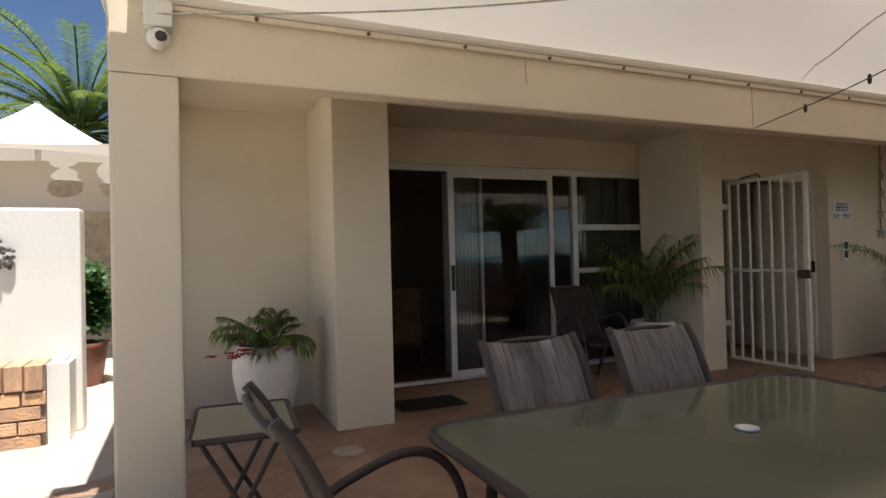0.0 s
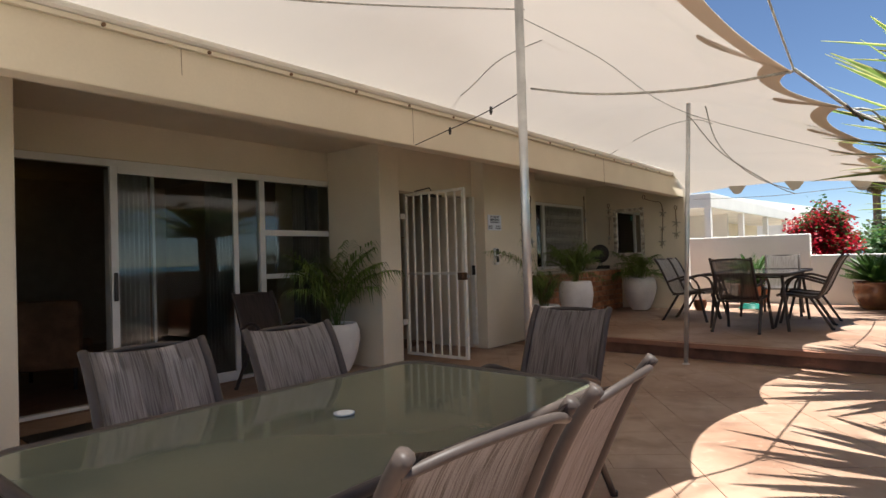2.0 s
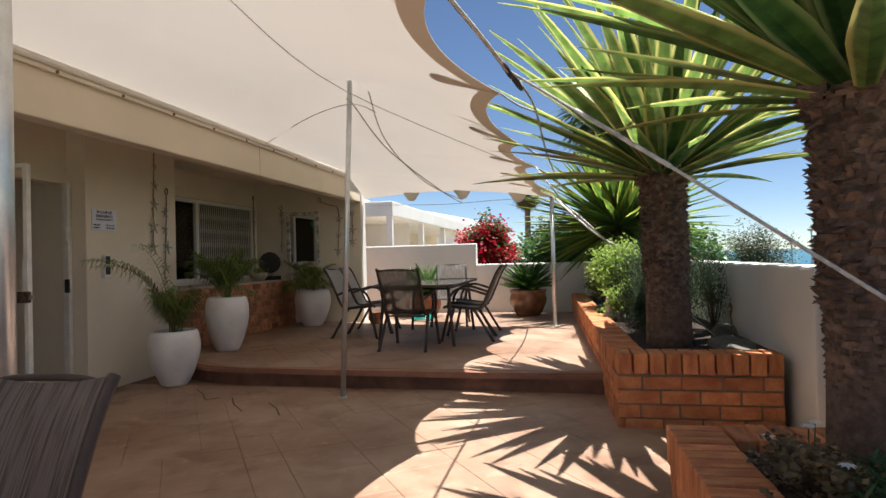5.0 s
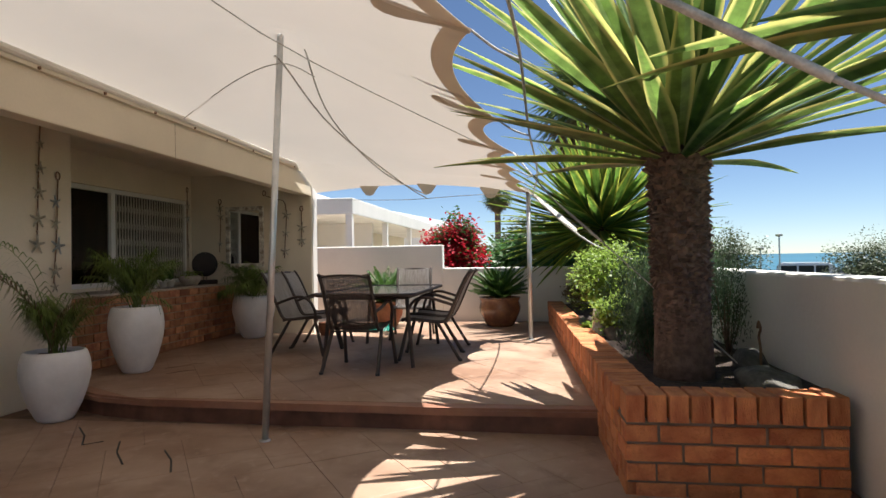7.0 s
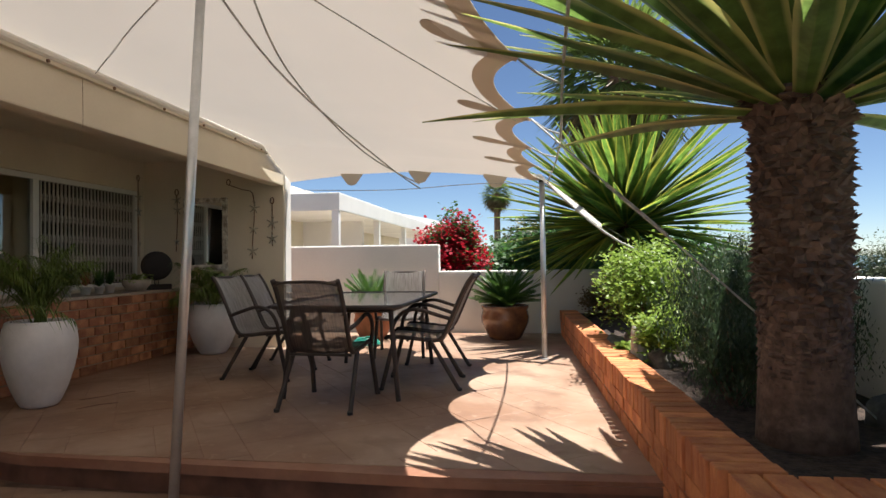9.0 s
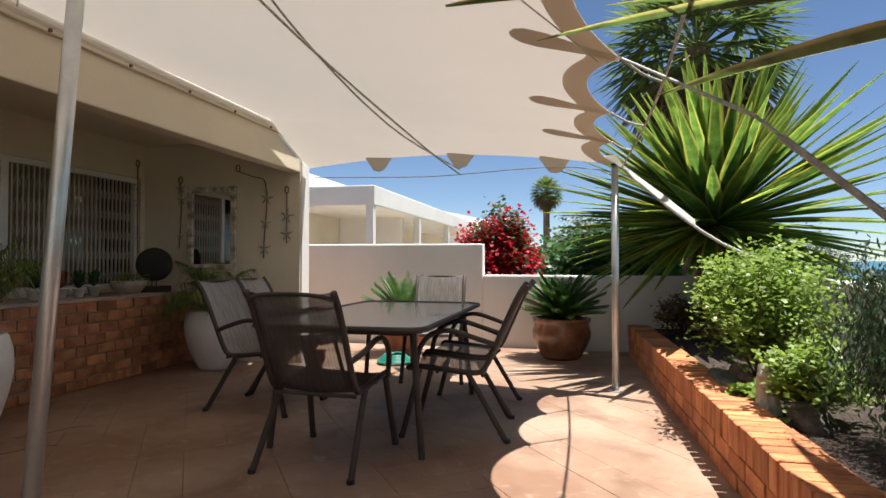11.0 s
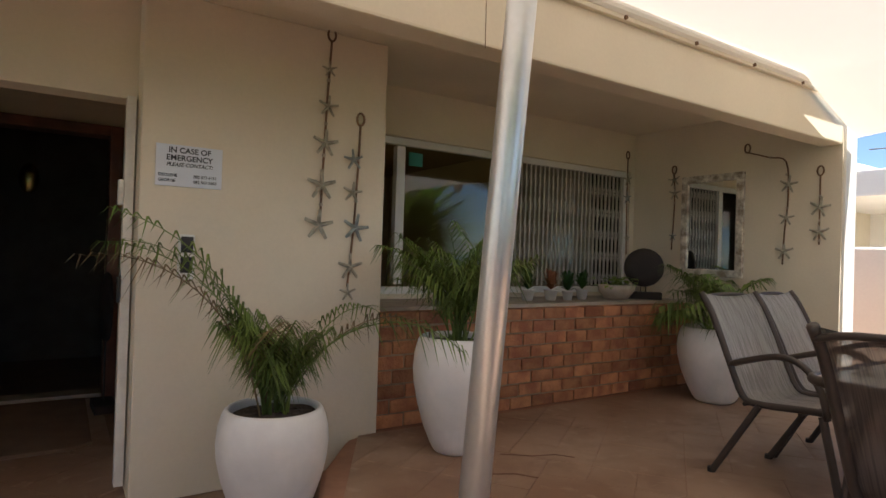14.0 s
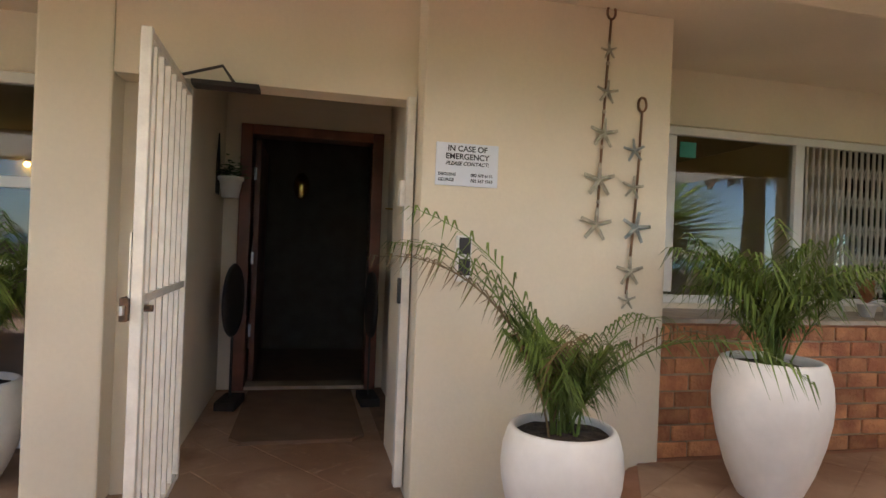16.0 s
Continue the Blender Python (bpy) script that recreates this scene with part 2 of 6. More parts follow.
M["cycad"] = leaf_mat("cycad_frond", (0.08, 0.17, 0.035), trans=0.3)
M["bright"] = leaf_mat("light_shrub_leaf", (0.28, 0.40, 0.07), trans=0.5)
M["dull"] = leaf_mat("rosemary_leaf", (0.055, 0.095, 0.04), trans=0.3)
M["bushg"] = leaf_mat("hedge_leaf", (0.07, 0.16, 0.04))
M["tree_leaf"] = leaf_mat("coast_tree_leaf", (0.09, 0.11, 0.05), trans=0.2)
M["magenta"] = leaf_mat("bougainvillea_bract", (0.50, 0.012, 0.03), trans=0.4, rand=0.4)
M["redflower"] = leaf_mat("red_petal", (0.5, 0.02, 0.015), trans=0.3)
M["dryleaf"] = leaf_mat("dry_frond", (0.22, 0.15, 0.07), trans=0.3)
M["green_plastic"] = mat("green_vinyl", (0.02, 0.24, 0.18), 0.4, var=0.1)
M["signwhite"] = mat("sign_board", (0.66, 0.69, 0.76), 0.4, var=0.02, bump=0)
M["ink"] = mat("black_ink", (0.03, 0.03, 0.04), 0.6, var=0.0, bump=0)
M["gold"] = mat("brass", (0.8, 0.55, 0.18), 0.25, metal=1.0, var=0.1)
M["stone"] = mat("grey_stone", (0.13, 0.12, 0.105), 0.9, var=0.25, scale=12, bump=0.9, fine=50, bdist=0.01)
M["sill"] = mat("quarry_sill", (0.46, 0.38, 0.30), 0.5, var=0.12, scale=8, bump=0.2)
M["asphalt"] = mat("asphalt", (0.06, 0.06, 0.06), 0.9)
M["grass"] = mat("coast_grass", (0.09, 0.12, 0.04), 1.0, var=0.3, scale=0.3, bump=0.8, fine=3, bdist=0.05)
M["sea"] = mat("sea_water", (0.02, 0.12, 0.17), 0.35, var=0.15, scale=0.004, bump=0.2, fine=0.3)
M["carwhite"] = mat("car_paint", (0.75, 0.76, 0.78), 0.25, var=0.02, coat=0.8)
M["carglass"] = mat("car_glass", (0.02, 0.025, 0.03), 0.08, var=0.0, bump=0)
M["rubber"] = mat("tyre_rubber", (0.02, 0.02, 0.02), 0.8)
M["roofgrey"] = mat("grey_roof_sheet", (0.36, 0.37, 0.38), 0.6, var=0.1)
M["glass"] = glass_mat("window_glass", (0.84, 0.87, 0.86), 0.02)
M["mirror"] = mat("mirror_glass", (0.85, 0.87, 0.86), 0.02, metal=1.0, var=0.0, bump=0)
M["mirrorframe"] = mat("worn_white_wood", (0.68, 0.64, 0.56), 0.7, var=0.25, scale=18, bump=0.4, tint=(0.25, 0.20, 0.15))
M["warm_glow"] = glow_mat("warm_lamp", (1.0, 0.62, 0.12), 6)

def sail_mat(name, col, through_col, amount):
    m = mat(name, col, 0.9, var=0.03, scale=0.8, bump=0.1, fine=300, bdist=0.001)
    N, L = m.node_tree.nodes, m.node_tree.links
    b = N["Principled BSDF"]
    tr, ms = N.new("ShaderNodeBsdfTranslucent"), N.new("ShaderNodeMixShader")
    tr.inputs[0].default_value = (*through_col, 1)
    ms.inputs[0].default_value = amount
    L.new(b.outputs[0], ms.inputs[1]), L.new(tr.outputs[0], ms.inputs[2])
    L.new(ms.outputs[0], N["Material Output"].inputs[0])
    return m
M["sail"] = sail_mat("shade_sail_cloth", (0.80, 0.76, 0.70), (0.74, 0.68, 0.61), 0.185)
M["sailband"] = sail_mat("doubled_sail_cloth", (0.70, 0.62, 0.52), (0.58, 0.46, 0.34), 0.20)
M["sailpatch"] = sail_mat("sail_webbing", (0.62, 0.55, 0.46), (0.46, 0.38, 0.30), 0.15)

# ---- mesh helpers ----
def part(name, bm, material, parent=None, label="", smooth=False, kind=""):
    """Links a bmesh (or a ready mesh) as one mesh object under a thing."""
    if isinstance(bm, bpy.types.Mesh):
        me = bm
    else:
        me = bpy.data.meshes.new(name)
        bm.normal_update()
        bm.to_mesh(me)
        bm.free()
        me.materials.append(material)
        if smooth:
            me.polygons.foreach_set("use_smooth", [True] * len(me.polygons))
            me.update()
    ob = new(name, me)
    if parent:
        ob.parent = parent
    return tagged(ob, label, kind=kind)

def thing(name, label, category, group="", at=(0, 0, 0), rz=0, kind=""):
    ob = new(name)
    ob.empty_display_size = 0.1
    ob.matrix_world = pose(*at, 0, 0, rz)
    return tagged(ob, label, category, group, kind)

def solid(name, bm, material, label, category="", group="", kind="", smooth=False):
    ob = part(name, bm, material, None, "", smooth)
    return tagged(ob, label, category, group, kind)

def B():
    return bmesh.new()

def box(bm, x0, y0, z0, x1, y1, z1, bevel=0.0):
    vs = [bm.verts.new(p) for p in ((x0, y0, z0), (x1, y0, z0), (x1, y1, z0), (x0, y1, z0), (x0, y0, z1), (x1, y0, z1), (x1, y1, z1), (x0, y1, z1))]
    fs = [bm.faces.new([vs[i] for i in f]) for f in ((3, 2, 1, 0), (4, 5, 6, 7), (0, 1, 5, 4), (1, 2, 6, 5), (2, 3, 7, 6), (3, 0, 4, 7))]
    if bevel:
        es = list({e for f in fs for e in f.edges})
        bmesh.ops.bevel(bm, geom=es, offset=bevel, segments=2, affect="EDGES", profile=0.6)
    return bm

def prism(bm, pts, z0, z1, bevel=0.0):
    """A flat outline in x and y raised from z0 to z1."""
    lo = [bm.verts.new((x, y, z0)) for x, y in pts]
    hi = [bm.verts.new((x, y, z1)) for x, y in pts]
    n = len(pts)
    fs = [bm.faces.new(lo[::-1]), bm.faces.new(hi)] + [bm.faces.new((lo[i], lo[(i + 1) % n], hi[(i + 1) % n], hi[i])) for i in range(n)]
    if bevel:
        bmesh.ops.bevel(bm, geom=list(fs[1].edges), offset=bevel, segments=2, affect="EDGES")
    return bm

def tube(bm, pts, r, n=8, taper=None, cap=True, flat=1.0):
    """A tube along points; taper: radius factors."""
    pts = [Vector(p) for p in pts]
    rings, up = [], Vector((0.0131, 0.0171, 1)).normalized()
    for i, p in enumerate(pts):
        d = (pts[min(i + 1, len(pts) - 1)] - pts[max(i - 1, 0)]).normalized()
        if abs(d.dot(up)) > 0.95:
            up = Vector((1, 0.013, 0)).normalized()
        a = d.cross(up).normalized()
        b = d.cross(a)
        up = -b if i else up
        k = r * (taper[i] if taper else 1)
        rings.append([bm.verts.new(p + (a * math.cos(q) + b * math.sin(q) * flat) * k) for q in (2 * math.pi * j / n for j in range(n))])
    for u, v in zip(rings, rings[1:]):
        for j in range(n):
            bm.faces.new((u[j], u[(j + 1) % n], v[(j + 1) % n], v[j]))
    if cap:
        bm.faces.new(rings[0][::-1]), bm.faces.new(rings[-1])
    return bm

def lathe(bm, prof, n=32, at=(0, 0, 0)):
    rings = []
    for r, z in prof:
        rings.append([bm.verts.new((at[0] + max(r, 1e-4) * math.cos(2 * math.pi * j / n), at[1] + max(r, 1e-4) * math.sin(2 * math.pi * j / n), at[2] + z)) for j in range(n)])
    for u, v in zip(rings, rings[1:]):
        for j in range(n):
            bm.faces.new((u[j], u[(j + 1) % n], v[(j + 1) % n], v[j]))
    return bm

def smooth_path(pts, k=6):
    """A rounded path through points (Catmull-Rom)."""
    p = [Vector(pts[0])] + [Vector(q) for q in pts] + [Vector(pts[-1])]
    out = []
    for i in range(1, len(p) - 2):
        for j in range(k):
            t = j / k
            out.append(0.5 * ((2 * p[i]) + (p[i + 1] - p[i - 1]) * t + (2 * p[i - 1] - 5 * p[i] + 4 * p[i + 1] - p[i + 2]) * t * t + (3 * p[i] - p[i - 1] - 3 * p[i + 1] + p[i + 2]) * t ** 3))
    return out + [Vector(pts[-1])]

def wall(name, x0, y0, z0, x1, y1, z1, holes=(), axis="x", material="cream", label="cream painted rendered wall"):
    """A straight wall with openings. holes: (a0, a1, b0, b1) along the axis and in z."""
    bm = B()
    xs = sorted({x0, x1} | {h[0] for h in holes} | {h[1] for h in holes}) if axis == "x" else sorted({y0, y1} | {h[0] for h in holes} | {h[1] for h in holes})
    zs = sorted({z0, z1} | {h[2] for h in holes} | {h[3] for h in holes})
    for a, b in zip(xs, xs[1:]):
        run = None
        for c, d in zip(zs, zs[1:]):
            inside = any(h[0] <= (a + b) / 2 <= h[1] and h[2] <= (c + d) / 2 <= h[3] for h in holes)
            if not inside:
                if axis == "x":
                    box(bm, a, y0, c, b, y1, d)
                else:
                    box(bm, x0, a, c, x1, b, d)
    bmesh.ops.remove_doubles(bm, verts=bm.verts, dist=1e-5)
    seen = {}
    for f in list(bm.faces):
        key = tuple(round(v, 4) for v in f.calc_center_median())
        seen.setdefault(key, []).append(f)
    kill = [f for fs in seen.values() if len(fs) > 1 for f in fs]
    bmesh.ops.delete(bm, geom=kill, context="FACES")
    return solid(name, bm, M[material], label, kind="structure")

# ---- ground and building ----
BEAM_Y, BEAM_B, BEAM_T, SOFF = 1.345, 2.05, 2.40, 2.38
WALL_Y, GLASS_Y, KIT_Y = 2.43, 3.45, 3.12
STEP = 0.17
bm = B(); box(bm, -3000, -3000, -2.2, 3000, 3000, -1.5)
solid("ground", bm, M["grass"], "dry coastal grass ground", kind="structure")
bm = B(); box(bm, -60, -9, -1.5, 50, 60, -0.30, 0.2)
solid("ground_raised", bm, M["grass"], "raised grassy plot that the houses stand on", kind="structure")
bm = B(); box(bm, -12, -3.3, -0.3, 5.0, 14, -0.005); box(bm, 5.0, -3.3, -0.3, 12, 9, -0.005)
solid("floor", bm, M["joint"], "dark joints and base of the patio floor", kind="structure")
bm = B(); box(bm, -12, -3.0, -0.005, -1.3, 14, 0.0)
solid("pavement", bm, M["paving"], "pale sunlit concrete paving", kind="structure")
TERR = [(6.55, 2.43), (6.40, 2.42), (6.12, 2.05), (5.95, 1.65), (5.86, 1.2), (5.82, 0.2), (5.78, -1.0), (5.74, -2.06), (11.0, -1.85), (11.0, 3.2), (6.55, 3.2)]
bm = B(); prism(bm, TERR, -0.02, STEP - 0.055)
solid("step_riser", bm, M["riser"], "terracotta concrete step face", kind="structure")
bm = B()
NOSE = [(x - (0.055 if 5.7 < x < 6.45 and y > -2.05 else 0), y - (0.03 if y > 1.9 and x < 6.5 else 0)) for x, y in TERR]
prism(bm, NOSE, STEP - 0.055, STEP - 0.004, bevel=0.018)
solid("terrace_floor", bm, M["nosing"], "raised terracotta stamped concrete terrace with rounded nosing", kind="structure")

wall("wall_back_left", -1.24, 3.25, 0, 0.42, 3.45, 2.5)
bm = B(); box(bm, 0.0, 2.38, 0, 0.415, 3.25, SOFF, 0.012)
solid("wall_pier_left", bm, M["cream"], "cream rendered pier beside the sliding door", kind="structure")
wall("wall_glass", 0.415, GLASS_Y, 0, 4.15, GLASS_Y + 0.2, 2.5, holes=[(0.56, 3.80, 0, 2.06)])
wall("wall_end_left", -1.24, 1.49, 0, -1.10, 3.25, SOFF, axis="y", holes=[(1.60, 3.10, 0.0, 2.10)])
bm = B(); box(bm, -1.24, BEAM_Y, 0, -0.95, BEAM_Y + 0.145, BEAM_B, 0.015)
solid("wall_corner_column", bm, M["cream"], "cream rendered corner column of the veranda", kind="structure")
bm = B(); box(bm, 3.67, 2.61, 0, 3.97, GLASS_Y - 0.001, SOFF, 0.012)
solid("wall_pier_middle", bm, M["cream"], "cream rendered pier beside the gate", kind="structure")
wall("wall_niche_left", 3.97, GLASS_Y + 0.2, 0, 4.15, 4.76, 2.5, axis="y")
wall("wall_niche_side", 3.97, 2.78, 0, 4.15, GLASS_Y, SOFF, axis="y")
wall("wall_niche_back", 3.97, 4.76, 0, 5.60, 4.9, 2.5, holes=[(4.36, 5.31, 0, 2.05)])
wall("wall_lintel", 3.97, 2.62, 1.895, 5.30, 2.78, SOFF)
bm = B(); box(bm, 3.97, 3.45, 2.38, 5.60, 4.76, 2.45)
solid("ceiling_niche", bm, M["cream"], "cream ceiling of the entrance recess", kind="structure")
bm = B(); box(bm, 5.30, WALL_Y, 0, 6.55, KIT_Y + 0.2, SOFF, 0.008)
solid("wall_starfish", bm, M["cream"], "cream rendered wall that carries the starfish garlands", kind="structure")
wall("wall_niche_right", 5.46, KIT_Y + 0.2, 0, 5.60, 4.76, 2.5, axis="y")
wall("wall_kitchen", 6.55, KIT_Y, 0, 9.56, KIT_Y + 0.2, 2.5, holes=[(6.60, 9.50, 0.90, 2.03)])
wall("wall_end_right", 9.56, BEAM_Y, 0, 9.72, KIT_Y + 0.2, 2.40, axis="y")
# thin slab added on the end face, white to stand for grazing sunlight
bm = B(); box(bm, 9.575, BEAM_Y - 0.018, 0, 9.735, BEAM_Y - 0.0005, 2.34, 0.004)
solid("wall_end_return", bm, M["white"], "narrow end face of the side wall, whitened for the sun on it", kind="structure")
bm = B(); box(bm, -1.24, BEAM_Y, BEAM_B, 9.56, BEAM_Y + 0.145, BEAM_T, 0.012)
solid("wall_beam", bm, M["cream"], "long cream rendered fascia beam with hairline cracks", kind="structure")
bm = B(); box(bm, -1.10, BEAM_Y + 0.145, SOFF, 9.56, 3.45, SOFF + 0.08)
solid("ceiling", bm, M["cream"], "cream veranda soffit", kind="structure")
bm = B(); box(bm, -1.3, BEAM_Y + 0.05, 2.5, 9.72, 9.5, 2.62)
solid("roof", bm, M["white"], "flat house roof", kind="structure")
wall("wall_house_left", -1.24, 3.45, 0, -1.10, 9.5, 2.5, axis="y")
wall("wall_house_rear", -1.24, 9.5, 0, 9.72, 9.7, 2.5)
wall("wall_house_right", 9.56, 3.32, 0, 9.72, 9.5, 2.5, axis="y")
# rooms behind the glass
bm = B(); box(bm, 0.42, 3.66, -0.02, 3.96, 9.48, 0.0); box(bm, 5.61, 3.66, -0.02, 9.55, 9.48, 0.0); box(bm, 3.96, 4.9, -0.02, 5.61, 9.48, 0.0)
solid("floor_rooms", bm, M["roomfloor"], "dark red tiled indoor floor", kind="structure")
wall("wall_room_left", 0.30, 3.65, 0, 0.42, 8.0, 2.5, axis="y", material="room", label="indoor wall, its colour toned down for the unlit room")
wall("wall_room_rear", 0.30, 8.0, 0, 9.5, 8.12, 2.5, material="room", label="indoor wall, its colour toned down for the unlit room")
wall("wall_room_a", 3.95, 4.9, 0, 4.05, 8.0, 2.5, axis="y", material="room", label="hall wall, its colour toned down for the unlit hall")
wall("wall_room_b", 5.48, 4.9, 0, 5.60, 8.0, 2.5, axis="y", material="room", label="hall wall, its colour toned down for the unlit hall")
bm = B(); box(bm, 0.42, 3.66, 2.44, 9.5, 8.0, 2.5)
solid("ceiling_rooms", bm, M["room"], "indoor ceiling, its colour toned down for the unlit rooms", kind="structure")

# fascia trim: the sail track, its roll and screws, and the hairline cracks
bm = B(); box(bm, -1.0, BEAM_Y - 0.03, 2.345, 9.6, BEAM_Y - 0.001, 2.372, 0.006)
t = solid("sail_track", bm, M["cream"], "long narrow rail screwed to the fascia beam", "rail")
bm = B(); tube(bm, [(-1.15, BEAM_Y - 0.02, 2.405), (4, BEAM_Y - 0.03, 2.41), (9.6, BEAM_Y - 0.02, 2.385)], 0.030, 10)
solid("sail_hem", bm, M["sail"], "rolled hem of the shade cloth along the fascia", "shade sail")
screw = B(); lathe(screw, [(0, 0.0), (0.011, 0.0), (0.011, 0.012), (0.0, 0.014)], 8)
screw_me = bpy.data.meshes.new("screw"); screw.to_mesh(screw_me); screw.free(); screw_me.materials.append(M["browncord"])
for i in range(19):
    s = new("screw", screw_me); s.parent = t
    s.matrix_world = pose(-0.6 + i * 0.56, BEAM_Y - 0.028, 2.372 - 0.016, 90, 0, 0)
for i, (x, l) in enumerate(((0.93, .16), (2.83, .30), (6.43, .32))):
    bm = B(); tube(bm, [(x, BEAM_Y - 0.001, 2.36), (x + 0.003, BEAM_Y - 0.001, 2.36 - l)], 0.0016, 4)
    solid("crack", bm, M["browncord"], "fine vertical crack in the fascia render", kind="structure")

# garden wall, neighbour's wall
def capped(name, x0, y0, x1, y1, h, label):
    bm = B(); box(bm, x0, y0, 0, x1, y1, h, 0.02)
    solid(name, bm, M["white"], label, kind="structure")
capped("wall_garden_front", 4.50, -3.32, 11.25, -3.12, 1.035, "white rendered garden wall behind the brick planter")
capped("wall_garden_front_west", -8, -3.45, 3.3, -3.25, 1.035, "white rendered garden wall on the sea side")
capped("wall_neighbour_tall", 11.06, -0.25, 11.24, 3.6, 1.38, "taller white rendered wall towards the neighbour")
capped("wall_neighbour_low", 11.06, -3.12, 11.24, -0.25, 1.01, "lower white rendered wall towards the neighbour")
for cr in ([(5.62, 1.58), (5.45, 1.40), (5.26, 1.26), (5.34, 1.17)], [(5.35, 1.06), (5.15, 0.93), (4.95, 0.74)], [(5.21, 0.65), (5.05, 0.50), (4.86, 0.38)]):
    bm = B(); tube(bm, [(x, y, 0.001) for x, y in cr], 0.006, 6, flat=0.35)
    solid("floor_crack", bm, M["black"], "short dark crack in the patio floor", kind="structure")
for cr in ([(6.95, 1.80), (7.08, 1.70), (7.20, 1.66), (7.26, 1.58)], [(6.70, 1.62), (6.84, 1.55), (6.90, 1.46)]):
    bm = B(); tube(bm, [(x, y, STEP + 0.001) for x, y in cr], 0.007, 6, flat=0.35)
    solid("floor_crack", bm, M["riser"], "short damp brown crack in the terrace floor", kind="structure")
g = thing("garden_gate", "brown wooden garden gate at the end of the wall", "gate", at=(3.35, -3.28, 0))
for i in range(9):
    bm = B(); box(bm, i * 0.125, 0, 0.05, i * 0.125 + 0.115, 0.025, 0.98, 0.004); part("board", bm, M["wood"], g)
for z in (0.2, 0.8):
    bm = B(); box(bm, 0, -0.03, z, 1.12, 0.0, z + 0.09, 0.004); part("rail", bm, M["wood"], g)

# ---- windows and doors ----
def frame_bars(parent, name, rects, y0, y1, material="alu", label=""):
    for x0, z0, x1, z1 in rects:
        bm = B(); box(bm, x0, y0, z0, x1, y1, z1, 0.003)
        part(name, bm, M[material], parent, label)

w = tagged(new("window_1"), "white aluminium sliding glass door and fixed side window", kind="structure")
gy = GLASS_Y + 0.03
frame_bars(w, "window_frame", [(0.56, 2.0, 3.80, 2.06), (0.56, 0, 0.60, 2.0), (2.80, 0, 2.86, 2.0), (3.75, 0, 3.80, 2.0), (2.86, 1.43, 3.75, 1.49), (2.86, 0.98, 3.75, 1.03), (2.86, 0, 3.75, 0.05), (0.60, 0, 2.80, 0.03)], gy, gy + 0.07)
frame_bars(w, "window_frame", [(1.71, 0.03, 1.735, 2.0)], gy + 0.005, gy + 0.04)
frame_bars(w, "window_frame", [(3.40, 1.49, 3.425, 2.0)], gy + 0.02, gy + 0.05, "black")
sd = part("sliding_door", box(B(), 1.35, gy - 0.035, 0.03, 1.41, gy - 0.003, 2.0, 0.004), M["alu"], w, "white aluminium sliding leaf")
for r in ((2.48, 0.03, 2.53, 2.0), (1.41, 0.03, 2.48, 0.10), (1.41, 1.94, 2.48, 2.0)):
    part("rail", box(B(), r[0], gy - 0.035, r[1], r[2], gy - 0.003, r[3], 0.004), M["alu"], sd)
part("handle", box(B(), 1.365, gy - 0.06, 0.86, 1.395, gy - 0.036, 1.10, 0.006), M["black"], sd, "black pull handle")
for x0, x1, z0, z1, yy in ((1.41, 2.48, 0.10, 1.94, gy - 0.02), (2.53, 2.80, 0.03, 2.0, gy + 0.03), (2.86, 3.75, 1.49, 2.0, gy + 0.035), (2.86, 3.75, 1.03, 1.43, gy + 0.035), (2.86, 3.75, 0.05, 0.98, gy + 0.035)):
    p = part("pane", box(B(), x0, yy, z0, x1, yy + 0.006, z1), M["glass"], w); p.visible_shadow = False

def curtain(name, x0, x1, y, z0, z1, material, label, waves=9, amp=0.03):
    bm = B(); n = waves * 8
    rows = [[bm.verts.new((x0 + (x1 - x0) * i / n, y + amp * math.sin(2 * math.pi * waves * i / n) * (0.6 + 0.4 * (1 - k)), z0 + (z1 - z0) * k)) for i in range(n + 1)] for k in (0, 0.35, 0.7, 1)]
    for a, b in zip(rows, rows[1:]):
        for i in range(n):
            bm.faces.new((a[i], a[i + 1], b[i + 1], b[i]))
    bmesh.ops.solidify(bm, geom=bm.faces[:], thickness=0.003)
    return solid(name, bm, M[material], label, "curtain", smooth=True)
curtain("curtain", 1.38, 1.75, gy + 0.18, 0.06, 2.0, "curtain", "sheer white curtain behind the sliding door")
curtain("curtain", 2.30, 2.62, gy + 0.18, 0.03, 2.0, "darkcurtain", "grey curtain gathered behind the glass")
curtain("curtain", 3.35, 3.70, gy + 0.20, 0.03, 2.0, "darkcurtain", "grey curtain gathered behind the side window")

def lamp(name, x, y, z, r, label, power=0):
    t = thing(name, label, "lamp", at=(x, y, z))
    bm = B(); bmesh.ops.create_uvsphere(bm, u_segments=12, v_segments=8, radius=r); part("bulb", bm, M["warm_glow"], t, "glowing warm bulb", True)
    bm = B(); lathe(bm, [(0.02, r * 0.8), (0.03, r * 1.2), (0.015, r * 1.6), (0.0, r * 1.7)], 12); part("holder", bm, M["gold"], t)
    return t
wl = lamp("wall_lamp", 1.45, 7.94, 2.02, 0.035, "small glowing lamp on the far indoor wall")
part("backplate", tube(B(), [(0, 0.02, 0.03), (0, 0.06, 0.03)], 0.03), M["gold"], wl)
wl = lamp("pendant_lamp", 8.0, 5.6, 1.72, 0.04, "glowing brass pendant lamp in the kitchen")
part("cord", tube(B(), [(0, 0, 0.05), (0, 0, 0.72)], 0.004), M["black"], wl)
wall("wall_hall_rear", 4.05, 7.8, 0, 5.48, 7.9, 2.5, material="room", label="hall wall, its colour toned down for the unlit hall")

